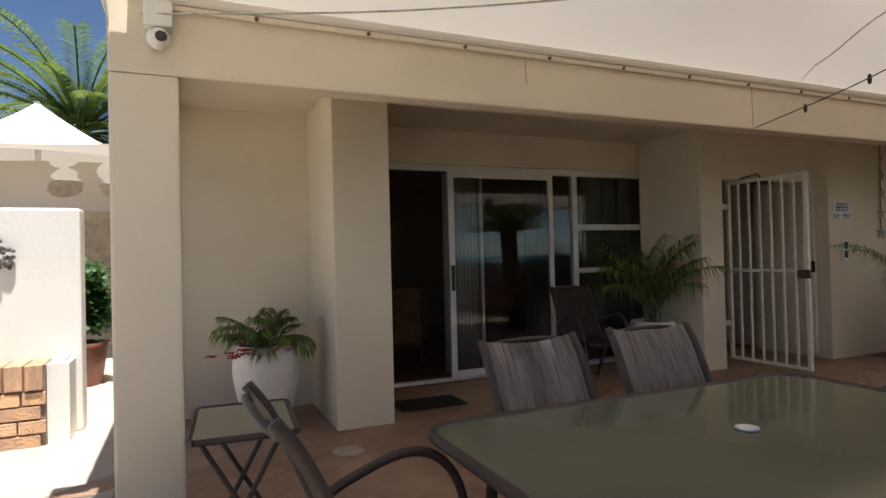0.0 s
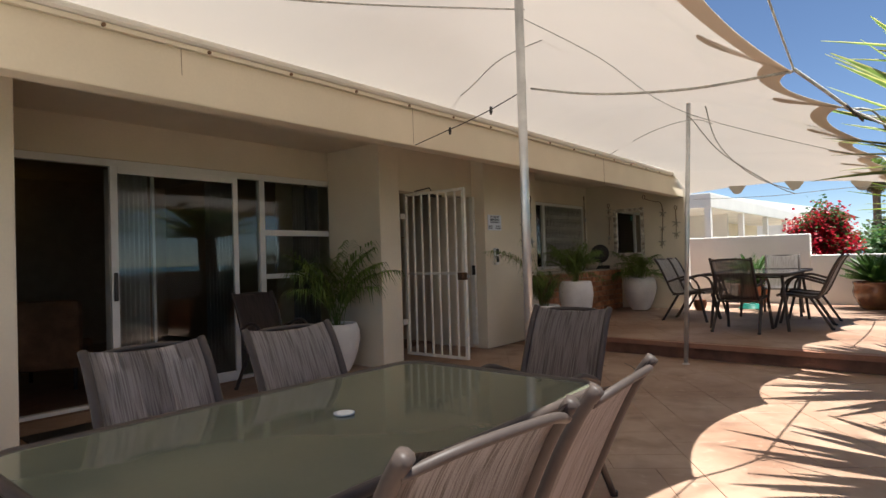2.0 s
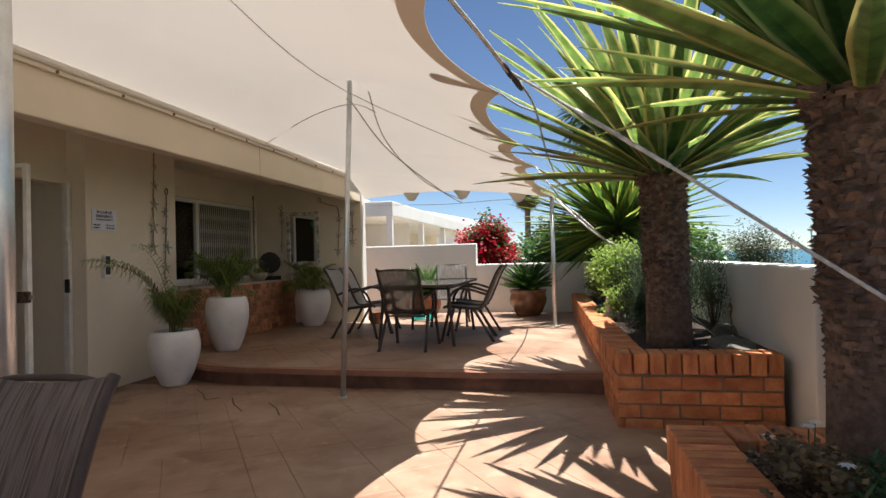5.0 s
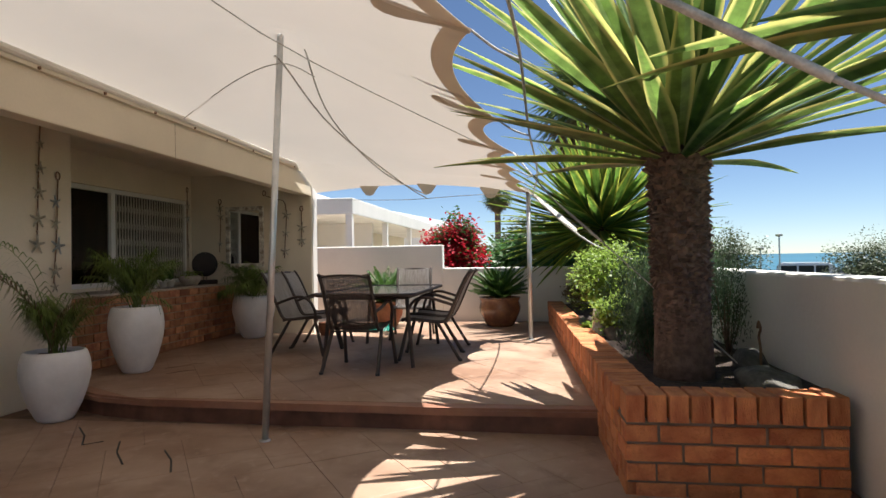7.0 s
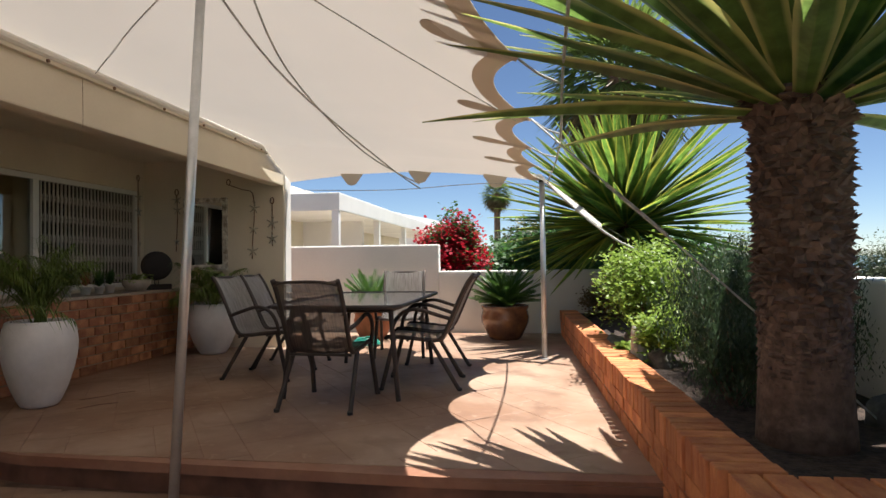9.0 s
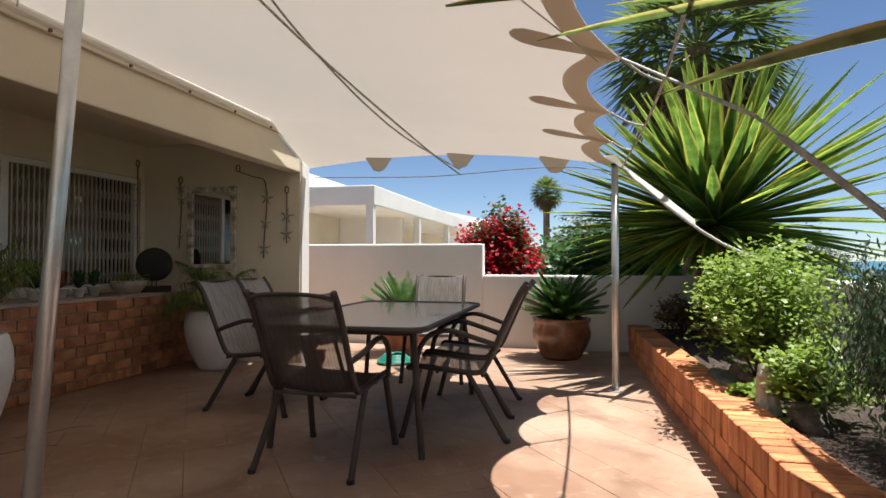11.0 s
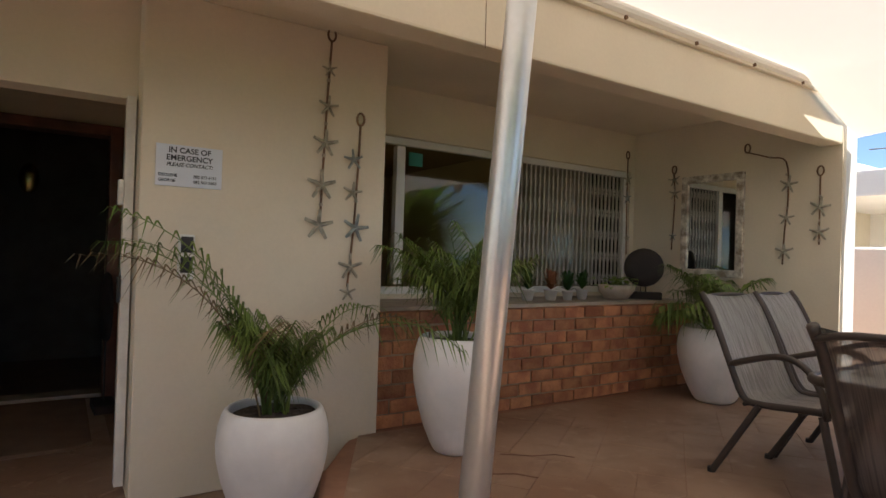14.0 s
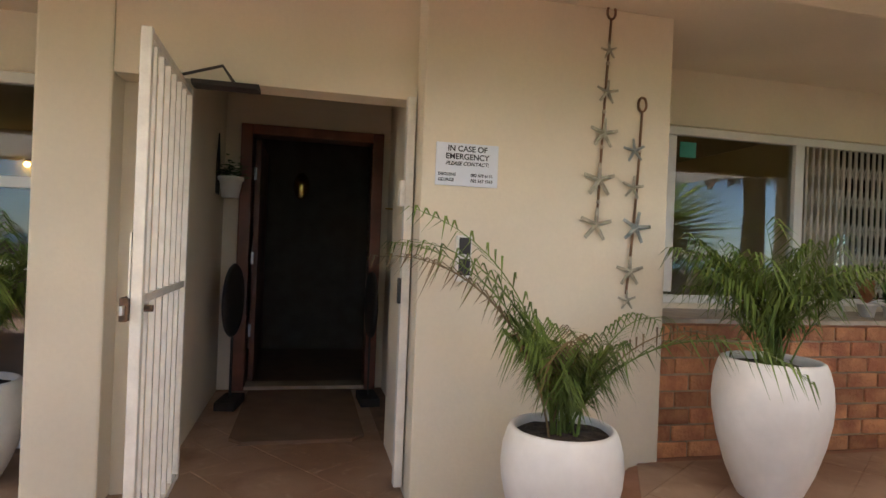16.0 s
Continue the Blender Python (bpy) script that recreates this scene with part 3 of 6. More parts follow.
ar = thing("armchair", "brown fabric armchair indoors", "armchair", at=(1.35, 4.9, 0), rz=150)
part("seat", box(B(), -0.3, -0.3, 0.18, 0.3, 0.3, 0.42, 0.05), M["browncord"], ar)
part("backrest", box(B(), -0.32, 0.25, 0.2, 0.32, 0.42, 0.85, 0.06), M["browncord"], ar)
for x in (-0.26, 0.26):
    for y in (-0.26, 0.34):
        part("leg", tube(B(), [(x, y, 0), (x, y, 0.2)], 0.018), M["darkwood"], ar)

# entrance door with its casing
d = tagged(new("door_1"), "open red-brown wooden entrance door in a wooden casing", kind="structure")
for r in ((4.27, 0, 4.36, 2.12), (5.31, 0, 5.40, 2.12), (4.36, 2.04, 5.31, 2.12)):
    part("door_frame", box(B(), r[0], 4.70, r[1], r[2], 4.92, r[3], 0.008), M["wood"], d)
part("door_sill", box(B(), 4.36, 4.72, 0.0, 5.31, 4.92, 0.03, 0.005), M["sill"], d)
leaf = part("door_leaf", box(B(), 4.37, 4.93, 0.03, 4.41, 5.80, 2.03, 0.004), M["wood"], d)
for z in (0.4, 1.0, 1.7):
    part("hinge", box(B(), 4.36, 4.915, z, 4.38, 4.93, z + 0.1), M["steel"], leaf)
# partition added to carry the mirror, its colour darkened for the unlit hall
wall("wall_hall_partition", 4.05, 6.64, 0, 5.48, 6.74, 2.44, material="hall", label="hall partition, its colour darkened for the unlit hall")
hm = thing("hall_mirror", "brass-rimmed oval mirror on the hall partition", "mirror", at=(4.72, 6.64, 1.83))
bm = B(); lathe(bm, [(0, 0.0), (0.14, 0.0), (0.15, 0.02), (0.13, 0.03), (0, 0.03)], 24)
for v in bm.verts: v.co = Vector((v.co.x * 0.55, -v.co.z, v.co.y))
part("mirror_glass", bm, M["gold"], hm, "", True)

# kitchen window with trellis gate inside
w2 = tagged(new("window_2"), "white aluminium sliding kitchen window with a folding trellis behind", kind="structure")
ky = KIT_Y + 0.04
frame_bars(w2, "window_frame", [(6.60, 1.98, 9.50, 2.03), (6.60, 0.90, 9.50, 0.95), (6.60, 0.95, 6.64, 1.98), (9.46, 0.95, 9.50, 1.98), (8.00, 0.95, 8.07, 1.98), (7.02, 0.97, 7.09, 1.97)], ky, ky + 0.06)
for x0, x1 in ((7.09, 8.00), (8.07, 9.46)):
    p = part("pane", box(B(), x0, ky + 0.03, 0.95, x1, ky + 0.035, 1.98), M["glass"], w2); p.visible_shadow = False
tg = thing("trellis_gate", "cream folding steel security trellis across the kitchen window", "security gate", at=(0, 0, 0))
n = 27
for i in range(n):
    x = 8.10 + i * (1.33 / (n - 1))
    part("bar", box(B(), x - 0.008, ky + 0.006, 0.96, x + 0.008, ky + 0.018, 1.98), M["trellis"], tg)
bm = B()
for i in range(n - 1):
    x0, x1 = 8.10 + i * 1.33 / (n - 1), 8.10 + (i + 1) * 1.33 / (n - 1)
    for k in range(5):
        z = 0.98 + k * 0.198
        tube(bm, [(x0, ky + 0.002, z), (x1, ky + 0.002, z + 0.17)], 0.0035, 4)
        tube(bm, [(x1, ky + 0.022, z), (x0, ky + 0.022, z + 0.17)], 0.0035, 4)
part("lattice", bm, M["trellis"], tg)
part("sticker", box(B(), 7.13, ky + 0.024, 1.84, 7.25, ky + 0.029, 1.94), M["green_plastic"], w2, "small green security sticker")

# ledge under the kitchen window: brick face is built at the end
bm = B(); box(bm, 6.55, WALL_Y + 0.05, STEP, 9.56, KIT_Y, 0.83)
solid("wall_ledge_core", bm, M["ledge_joint"], "reddish mortar core of the brick window ledge", kind="structure")
bm = B(); box(bm, 6.552, WALL_Y + 0.12, 0.83, 9.56, KIT_Y + 0.04, 0.868, 0.006)
solid("window_ledge_top", bm, M["sill"], "beige quarry tile top of the window ledge", kind="structure")

# ---- the security gate ----
g = thing("security_gate", "white painted steel security gate standing open", "gate", at=(4.245, 2.80, 0), rz=1.5)
GW, GZ0, GZ1 = 0.84, 0.06, 1.885
for y in (-0.02, -GW):
    part("stile", box(B(), -0.018, y - 0.018, GZ0, 0.018, y + 0.018, GZ1, 0.004), M["gate"], g)
for z in (GZ0, 0.96, GZ1 - 0.03):
    part("rail", box(B(), -0.014, -GW + 0.018, z, 0.014, -0.038, z + 0.03, 0.003), M["gate"], g)
for i in range(6):
    y = -0.14 - i * 0.117
    part("bar", box(B(), -0.009, y - 0.009, GZ0 + 0.03, 0.009, y + 0.009, GZ1 - 0.03), M["gate"], g)
for z in (0.4, 1.6):
    part("hinge", box(B(), -0.10, -0.03, z, 0.012, 0.01, z + 0.06, 0.003), M["gate"], g)
lk = part("lock", box(B(), -0.045, -GW - 0.045, 0.905, -0.019, -GW + 0.075, 0.985, 0.006), M["rust"], g, "rusty lock case")
part("cylinder", tube(B(), [(-0.055, -GW + 0.02, 0.945), (0.045, -GW + 0.02, 0.945)], 0.012, 10), M["rust"], lk)
part("bolt", box(B(), -0.036, -GW - 0.075, 0.93, -0.026, -GW - 0.046, 0.96, 0.002), M["steel"], lk)
part("strike_plate", box(B(), -0.026, -GW - 0.022, 0.98, -0.019, -GW + 0.02, 1.2, 0.002), M["gate"], g)
# strike post at the other jamb
sp = thing("gate_post", "white steel gate post fixed to the wall", "gate post", at=(5.27, 2.60, 0))
part("post", box(B(), -0.02, -0.03, 0.05, 0.02, 0.03, 1.90, 0.003), M["gate"], sp)
part("strike_box", box(B(), -0.035, -0.045, 0.92, -0.021, 0.0, 1.04, 0.003), M["black"], sp, "black strike box")
part("latch_box", box(B(), -0.045, -0.04, 1.38, -0.021, 0.01, 1.50, 0.006), M["gate"], sp)

# ---- sign, intercom, camera ----
sg = thing("emergency_sign", "white board with emergency contact words", "sign", at=(5.362, WALL_Y - 0.006, 1.475))
part("board", box(B(), 0, -0.004, 0, 0.295, 0.004, 0.195, 0.002), M["signwhite"], sg)
def words(txt, size, x, z, parent, shear=0.0, align="CENTER"):
    cu = bpy.data.curves.new("words", "FONT")
    cu.body, cu.size, cu.align_x, cu.shear, cu.extrude = txt, size, align, shear, 0.0006
    cu.offset = size * 0.022
    ob = new("words_curve", cu)
    me = bpy.data.meshes.new_from_object(ob.evaluated_get(bpy.context.evaluated_depsgraph_get()))
    bpy.data.objects.remove(ob)
    me.materials.clear(); me.materials.append(M["ink"])
    me.transform(pose(x, -0.0052, z, 90, 0, 0))
    p = new("lettering", me); p.parent = parent
words("IN CASE OF", 0.036, 0.147, 0.158, sg); words("EMERGENCY", 0.036, 0.147, 0.122, sg)
words("PLEASE CONTACT:", 0.024, 0.147, 0.094, sg, 0.3)
words("DEOLENE", 0.019, 0.012, 0.045, sg, align="LEFT"); words("GEORGE", 0.019, 0.012, 0.020, sg, align="LEFT")
words("082 673 6131", 0.019, 0.165, 0.045, sg, align="LEFT"); words("082 567 3583", 0.019, 0.165, 0.020, sg, align="LEFT")
ic = thing("intercom", "white wall box with two dark panels", "intercom", at=(5.47, WALL_Y, 1.04))
part("housing", box(B(), 0, -0.04, 0, 0.07, 0, 0.21, 0.008), M["alu"], ic)
part("panel", box(B(), 0.008, -0.046, 0.03, 0.062, -0.0395, 0.105, 0.003), M["black"], ic)
part("panel", box(B(), 0.008, -0.046, 0.125, 0.062, -0.0395, 0.20, 0.003), M["black"], ic)
cc = thing("security_camera", "white dome security camera under the corner of the roof", "security camera", at=(-1.03, BEAM_Y, 2.27))
part("junction_box", box(B(), -0.06, -0.08, -0.02, 0.06, 0, 0.10, 0.012), M["alu"], cc)
bm = B(); bmesh.ops.create_uvsphere(bm, u_segments=16, v_segments=10, radius=0.05); bmesh.ops.translate(bm, verts=bm.verts, vec=(0.0, -0.05, -0.07)); part("dome", bm, M["alu"], cc, "", True)
bm = B(); lathe(bm, [(0, 0), (0.025, 0.0), (0.025, 0.012), (0, 0.014)], 16); bmesh.ops.rotate(bm, verts=bm.verts, matrix=Matrix.Rotation(radians(70), 3, "X")); bmesh.ops.translate(bm, verts=bm.verts, vec=(0.012, -0.093, -0.075)); part("lens", bm, M["black"], cc, "dark lens")

# mirror on the end wall
mr = thing("wall_mirror", "mirror in a worn white distressed wooden frame", "mirror", at=(9.552, 0, 0))
y0, y1, z0, z1 = 2.03, 2.585, 1.08, 1.93
for a, b, c, e in ((y0, z0, y1, z0 + .06), (y0, z1 - .06, y1, z1), (y0, z0 + .06, y0 + .06, z1 - .06), (y1 - .06, z0 + .06, y1, z1 - .06)):
    part("mirror_frame", box(B(), -0.03, a, b, 0, c, e, 0.005), M["mirrorframe"], mr)
part("mirror_glass", box(B(), -0.012, y0 + .06, z0 + .06, -0.004, y1 - .06, z1 - .06), M["mirror"], mr)
# ---- posts, sail, ropes ----
def post(x, y, z0, z1, r, lean=(0, 0)):
    t = thing("sail_post", "round galvanised steel post that holds up the shade sail", "post", "sail posts", at=(x, y, z0))
    part("tube", tube(B(), [(0, 0, 0), (lean[0], lean[1], z1 - z0)], r, 16), M["steel"], t, smooth=True)
    bm = B(); lathe(bm, [(0, z1 - z0), (r * 1.15, z1 - z0), (r * 1.15, z1 - z0 + .03), (0, z1 - z0 + 0.035)], 12)
    bmesh.ops.translate(bm, verts=bm.verts, vec=(lean[0], lean[1], 0)); part("cap", bm, M["black"], t)
    bm = B(); lathe(bm, [(0, 0.001), (r * 1.7, 0.001), (r * 1.6, 0.008), (r, 0.012)], 16); part("base_flange", bm, M["steel"], t)
    return t
P1, P2, P3 = (2.35, 0.03), (5.55, 0.01), (8.95, -1.61)
post(2.36, 0.03, 0, 3.02, 0.027); post(5.45, 0.105, 0, 2.72, 0.022, (0.175, -0.065)); post(*P3, STEP, 1.92, 0.027)
EDGE = [(-1.6, -1.45, 2.15), (0.4, -1.40, 2.10), (2.52, -1.35, 1.97), (4.3, -1.38, 2.12), (5.7, -1.42, 2.06), (6.75, -1.49, 2.03), (7.6, -1.50, 2.01), (8.27, -1.55, 1.975), (8.95, -1.62, 1.93)]
def edge_at(x):
    for a, b in zip(EDGE, EDGE[1:]):
        if x <= b[0] or b is EDGE[-1]:
            k = max(0, (x - a[0]) / (b[0] - a[0]))
            k2 = 4 * k * (1 - k) * min(1, (b[0] - a[0]) / 1.1)
            return a[1] + (b[1] - a[1]) * k + 0.17 * k2, a[2] + (b[2] - a[2]) * k + 0.05 * k2
def sail_z(x, y, u, ze):
    z = 2.415 + (ze - 2.415) * u
    for (px, py), h, s in ((P1, 0.78, 0.85), (P2, 0.45, 0.80)):
        z += h * math.exp(-math.hypot(x - px, y - py) / s) * min(1, 4.0 * u) * min(1, 5 * (1 - u) + 0.02)
    return z
def sail_point(s, u):
    """s runs along the house from end to end, u from the fascia to the outer edge."""
    xb = -1.25 + s * (9.66 + 1.25)
    xe = -1.6 + s * (8.95 + 1.6)
    ye, ze = edge_at(xe)
    x, y = xb + (xe - xb) * u, 1.30 + (ye - 1.30) * u
    far = 1 - (1 - s) * 14
    z = sail_z(x, y, u, ze)
    if far > 0:
        z -= far * (0.33 * (1 - u)) * 0.95
        z += 0.10 * far * math.sin(math.pi * u)
    return (x, y, z)
bm = B(); NS, NU = 200, 30
grid = [[bm.verts.new(sail_point(i / NS, j / NU)) for j in range(NU + 1)] for i in range(NS + 1)]
for i in range(NS):
    for j in range(NU):
        bm.faces.new((grid[i][j], grid[i + 1][j], grid[i + 1][j + 1], grid[i][j + 1]))
sail = thing("shade_sail", "large white translucent shade sail stretched over the patio", "shade sail")
part("cloth", bm, M["sail"], sail, "", True)
# hem bands and webbing tongues along the edges
bm = B()
for i in range(NS):
    a, b = Vector(sail_point(i / NS, 1)), Vector(sail_point((i + 1) / NS, 1))
    c, d2 = Vector(sail_point((i + 1) / NS, 0.955)), Vector(sail_point(i / NS, 0.955))
    o = Vector((0, 0, -0.004))
    bm.faces.new([bm.verts.new(q + o) for q in (a, d2, c, b)])
part("edge_band", bm, M["sailband"], sail, "darker double cloth along the edge")
def tongue(p, q, w):
    """A pointed webbing patch from p on the edge towards q."""
    p, q = Vector(p), Vector(q)
    d = q - p; s = d.cross(Vector((0, 0, 1))).normalized(); bm = B()
    outline = [(0, .38), (.25, .42), (.5, .72), (.72, .98), (.88, .92), (.97, .55), (1, .0)]
    vs = [bm.verts.new(p + d * k + s * w * v + Vector((0, 0, -0.008))) for k, v in outline] + [bm.verts.new(p + d * k - s * w * v + Vector((0, 0, -0.008))) for k, v in outline[-2::-1]]
    bm.faces.new(vs)
    part("webbing_patch", bm, M["sailpatch"], sail, "tapered webbing patch")
def on_sail(x, u):
    s = (x + 1.6) / (8.95 + 1.6)
    return sail_point(s, u)
for x in (0.4, 2.52, 4.3, 5.7, 6.75, 7.6, 8.27):
    tongue(on_sail(x, 1.0), on_sail(x - 0.16, 0.865), 0.085)
for u in (0.28, 0.56, 0.84):
    p = Vector(sail_point(1.0, u)); q = Vector(sail_point(0.985, u))
    bm = B(); pr = [(-0.12, 0.035), (-0.13, 0.0), (-0.05, -0.11), (0, -0.125), (0.05, -0.11), (0.13, 0.0), (0.12, 0.035)]
    bm.faces.new([bm.verts.new((p.x - 0.03, p.y + a, p.z + b)) for a, b in pr])
    part("corner_patch", bm, M["sailpatch"], sail, "half-round webbing patch on the far edge")
def rope(name, pts, r=0.006, material="rope", label="grey rope of the shade sail", sm=True):
    bm = B(); tube(bm, smooth_path(pts, 6) if sm else pts, r, 6)
    return solid(name, bm, M[material], label, "rope", "sail ropes", smooth=True)
top1, top2 = (2.42, P1[1], 2.64), (P2[0], P2[1] - 0.02, 2.47)
rope("rope", [(-1.1, BEAM_Y - 0.06, 2.30), (0.0, 1.0, 2.36), (1.2, 0.55, 2.46), top1], 0.005, label="pale double cord from the house corner to the post")
rope("rope", [(2.42, 0.0, 2.15), (2.44, -0.4, 2.04), (2.47, -0.9, 1.97), (2.52, -1.36, 1.97)], 0.007)
rope("rope", [(2.42, 0.03, 2.58), (3.2, -0.10, 2.50), (4.6, -0.3, 2.30), (6.75, -1.40, 2.02)], 0.003)
rope("rope", [(3.29, 1.30, 2.48), (2.95, 0.85, 2.44), (2.75, 0.4, 2.52), (3.1, 0.1, 2.72)], 0.004)
rope("rope", [(2.42, 0.05, 2.15), (2.56, 0.5, 2.095), (2.85, 1.34, 2.06)], 0.0035, "black", "thin black cable with connectors")
for f in (0.25, 0.62):
    p = Vector((2.42, 0.05, 2.15)).lerp(Vector((2.85, 1.34, 2.06)), f) + Vector((0, 0, -0.024))
    bm = B(); lathe(bm, [(0, -0.03), (0.008, -0.025), (0.012, 0), (0.008, 0.025), (0, 0.03)], 10, p)
    solid("cable_connector", bm, M["black"], "black connector on the thin cable", "connector")
rope("rope", [(P2[0] - 0.1, P2[1], 2.49), top2, (6.3, -0.1, 2.20), (7.9, -0.30, 1.96), (9.25, -0.33, 1.93)], 0.006)
rope("rope", [(5.7, -0.1, 2.62), (6.4, -0.05, 2.30), (7.9, -0.10, 2.08), (9.25, -0.32, 1.98)], 0.006)
rope("rope", [(6.5, 1.32, 2.39), (5.9, 0.55, 2.48), (5.5, 0.0, 2.46), (5.75, -0.15, 2.44)], 0.004)
rope("rope", [(9.6, 1.2, 2.0), (9.3, 0, 1.93), (9.0, -1.5, 1.90), (9.6, -2.3, 1.5), (10.4, -3.1, 1.05)], 0.004)
rope("rope", [(2.52, -1.36, 1.98), (2.75, -1.45, 1.91), (3.02, -1.53, 1.85)], 0.009)
rope("rope", [(3.02, -1.53, 1.85), (2.92, -1.78, 1.65), (2.81, -2.07, 1.42)], 0.006)
rope("rope", [(2.925, -1.775, 1.655), (2.87, -1.92, 1.54), (2.81, -2.07, 1.42)], 0.009, label="rope wrapped thickly round itself")
rope("rope", [(2.81, -2.07, 1.42), (2.57, -2.37, 1.14), (1.96, -3.13, 0.43)], 0.006)
rope("rope", [(3.02, -1.53, 1.85), (4.3, -1.58, 2.03), (5.7, -1.62, 1.98), (6.9, -1.68, 1.96), (7.9, -1.70, 1.96), (8.95, -1.66, 1.90)], 0.007)
for (ax, ay, az), (bx, by, bz) in (((4.3, -1.38, 2.12), (4.45, -1.58, 2.03)), ((5.7, -1.42, 2.06), (5.85, -1.62, 1.98)), ((6.75, -1.49, 2.03), (6.9, -1.68, 1.96)), ((7.6, -1.50, 2.01), (7.75, -1.69, 1.96)), ((8.27, -1.55, 1.975), (8.4, -1.68, 1.94))):
    rope("rope", [(ax, ay, az), ((ax + bx) / 2, (ay + by) / 2, (az + bz) / 2 - 0.015), (bx, by, bz)], 0.006, label="short cord from a webbing patch to the edge rope")
cw = B()
rows = [[cw.verts.new(Vector(p) + Vector(q) * s) for s in (-1, 0, 1)] for p, q in (((8.95, -1.50, 2.00), (0.20, 0.10, 0.03)), ((8.93, -1.72, 1.86), (0.06, 0.02, 0.05)), ((8.84, -1.95, 1.65), (0.035, 0, 0.035)), ((8.72, -2.15, 1.46), (0.02, 0, 0.02)))]
for a, b in zip(rows, rows[1:]):
    for j in range(2): cw.faces.new((a[j], a[j + 1], b[j + 1], b[j]))
bmesh.ops.solidify(cw, geom=cw.faces[:], thickness=0.004)
part("corner_wedge", cw, M["sail"], sail, "gathered white corner of the sail", True)
rope("rope", [(2.52, -1.36, 1.98), (1.2, -1.40, 2.25), (-0.2, -1.5, 2.5)], 0.005)
rope("rope", [(6.75, -1.49, 2.03), (5.87, -1.76, 1.56)], 0.006)
rope("rope", [(5.862, -1.82, 1.50), (5.845, -1.95, 1.378), (5.828, -2.08, 1.254)], 0.010, label="rope wrapped thickly round itself")
rope("rope", [(5.87, -1.76, 1.56), (5.80, -2.30, 1.04), (5.72, -2.90, 0.45)], 0.005)
rope("rope", [(8.95, -1.64, 1.92), (8.6, -2.3, 1.3), (8.3, -3.1, 0.98)], 0.012)
bm = B()
ringp = [(3.02 + 0.055 * math.cos(a), -1.53 + 0.02 * math.sin(a), 1.85 + 0.03 * math.sin(a)) for a in np.linspace(0, 2 * math.pi, 15)]
tube(bm, ringp, 0.006, 6); tube(bm, [(p[0] + 0.06, p[1] - 0.03, p[2] - 0.03) for p in ringp], 0.006, 6)
solid("shackle", bm, M["dark_metal"], "dark steel shackle joining the sail ropes", "shackle", smooth=True)

# ---- furniture ----
def sling_chair(name, x, y, z, rz, label, group, wide=0.44, cloth="sling"):
    """A stacking patio chair that faces its own +y; back top at 0.88 m."""
    t = thing(name, label, "chair", group, (x, y, z), rz)
    w = wide / 2
    prof = [(0.27, 0.385), (0.24, 0.405), (0.10, 0.395), (-0.10, 0.375), (-0.17, 0.40), (-0.23, 0.52), (-0.30, 0.68), (-0.36, 0.80), (-0.41, 0.87)]
    def sheet(pp, nm, r0=0, drop=0.014):
        bm = B(); rows = []
        for k, (yy, zz) in enumerate(pp):
            rows.append([bm.verts.new((-w + 0.008 + (2 * w - 0.016) * i / 8, yy, zz - drop * math.sin(math.pi * i / 8))) for i in range(9)])
        for a, b in zip(rows, rows[1:]):
            for i in range(8): bm.faces.new((a[i], a[i + 1], b[i + 1], b[i]))
        bmesh.ops.solidify(bm, geom=bm.faces[:], thickness=0.004)
        part(nm, bm, M[cloth], t, "grey-brown woven sling", True)
    p2 = [tuple(v)[1:] for v in smooth_path([(0, *q) for q in prof], 3)]
    k = 12
    sheet(p2[:k + 1], "seat"); sheet(p2[k:], "backrest", drop=0.02)
    for s in (-1, 1):
        part("side_rail", tube(B(), [(s * w, *q) for q in p2], 0.016, 8), M["dark_metal"], t, smooth=True)
        part("leg", tube(B(), [(s * (w + .01), 0.20, 0.39), (s * (w + 0.03), 0.30, 0.0)], 0.017, 10), M["dark_metal"], t)
        part("leg", tube(B(), [(s * (w + .01), -0.08, 0.37), (s * (w + 0.035), -0.30, 0.0)], 0.016, 10), M["dark_metal"], t)
        part("armrest", tube(B(), smooth_path([(s * (w + .012), 0.22, 0.38), (s * (w + 0.03), 0.20, 0.50), (s * (w + 0.035), 0.13, 0.59), (s * (w + .035), 0.02, 0.615), (s * (w + 0.03), -0.14, 0.57), (s * w, -0.24, 0.535)], 4), 0.015, 8), M["dark_metal"], t, smooth=True)
    part("crossbar", tube(B(), smooth_path([(-w, -0.395, 0.835), (-w * .5, -0.425, 0.858), (w * .5, -0.425, 0.858), (w, -0.395, 0.835)], 6), 0.010, 8), M["dark_metal"], t, smooth=True)
    for s in (-1, 1):
        for yy in (0.30, -0.30):
            part("foot_cap", tube(B(), [(s * (w + (.03 if yy > 0 else .035)), yy, 0), (s * (w + (.03 if yy > 0 else .035)), yy, 0.022)], 0.019, 10), M["black"], t, "black plastic foot")
    part("crossbar", tube(B(), [(-w, 0.1, 0.375), (w, 0.1, 0.375)], 0.010), M["dark_metal"], t)
    part("crossbar", tube(B(), [(-w, -0.16, 0.36), (w, -0.16, 0.36)], 0.010), M["dark_metal"], t)
    return t

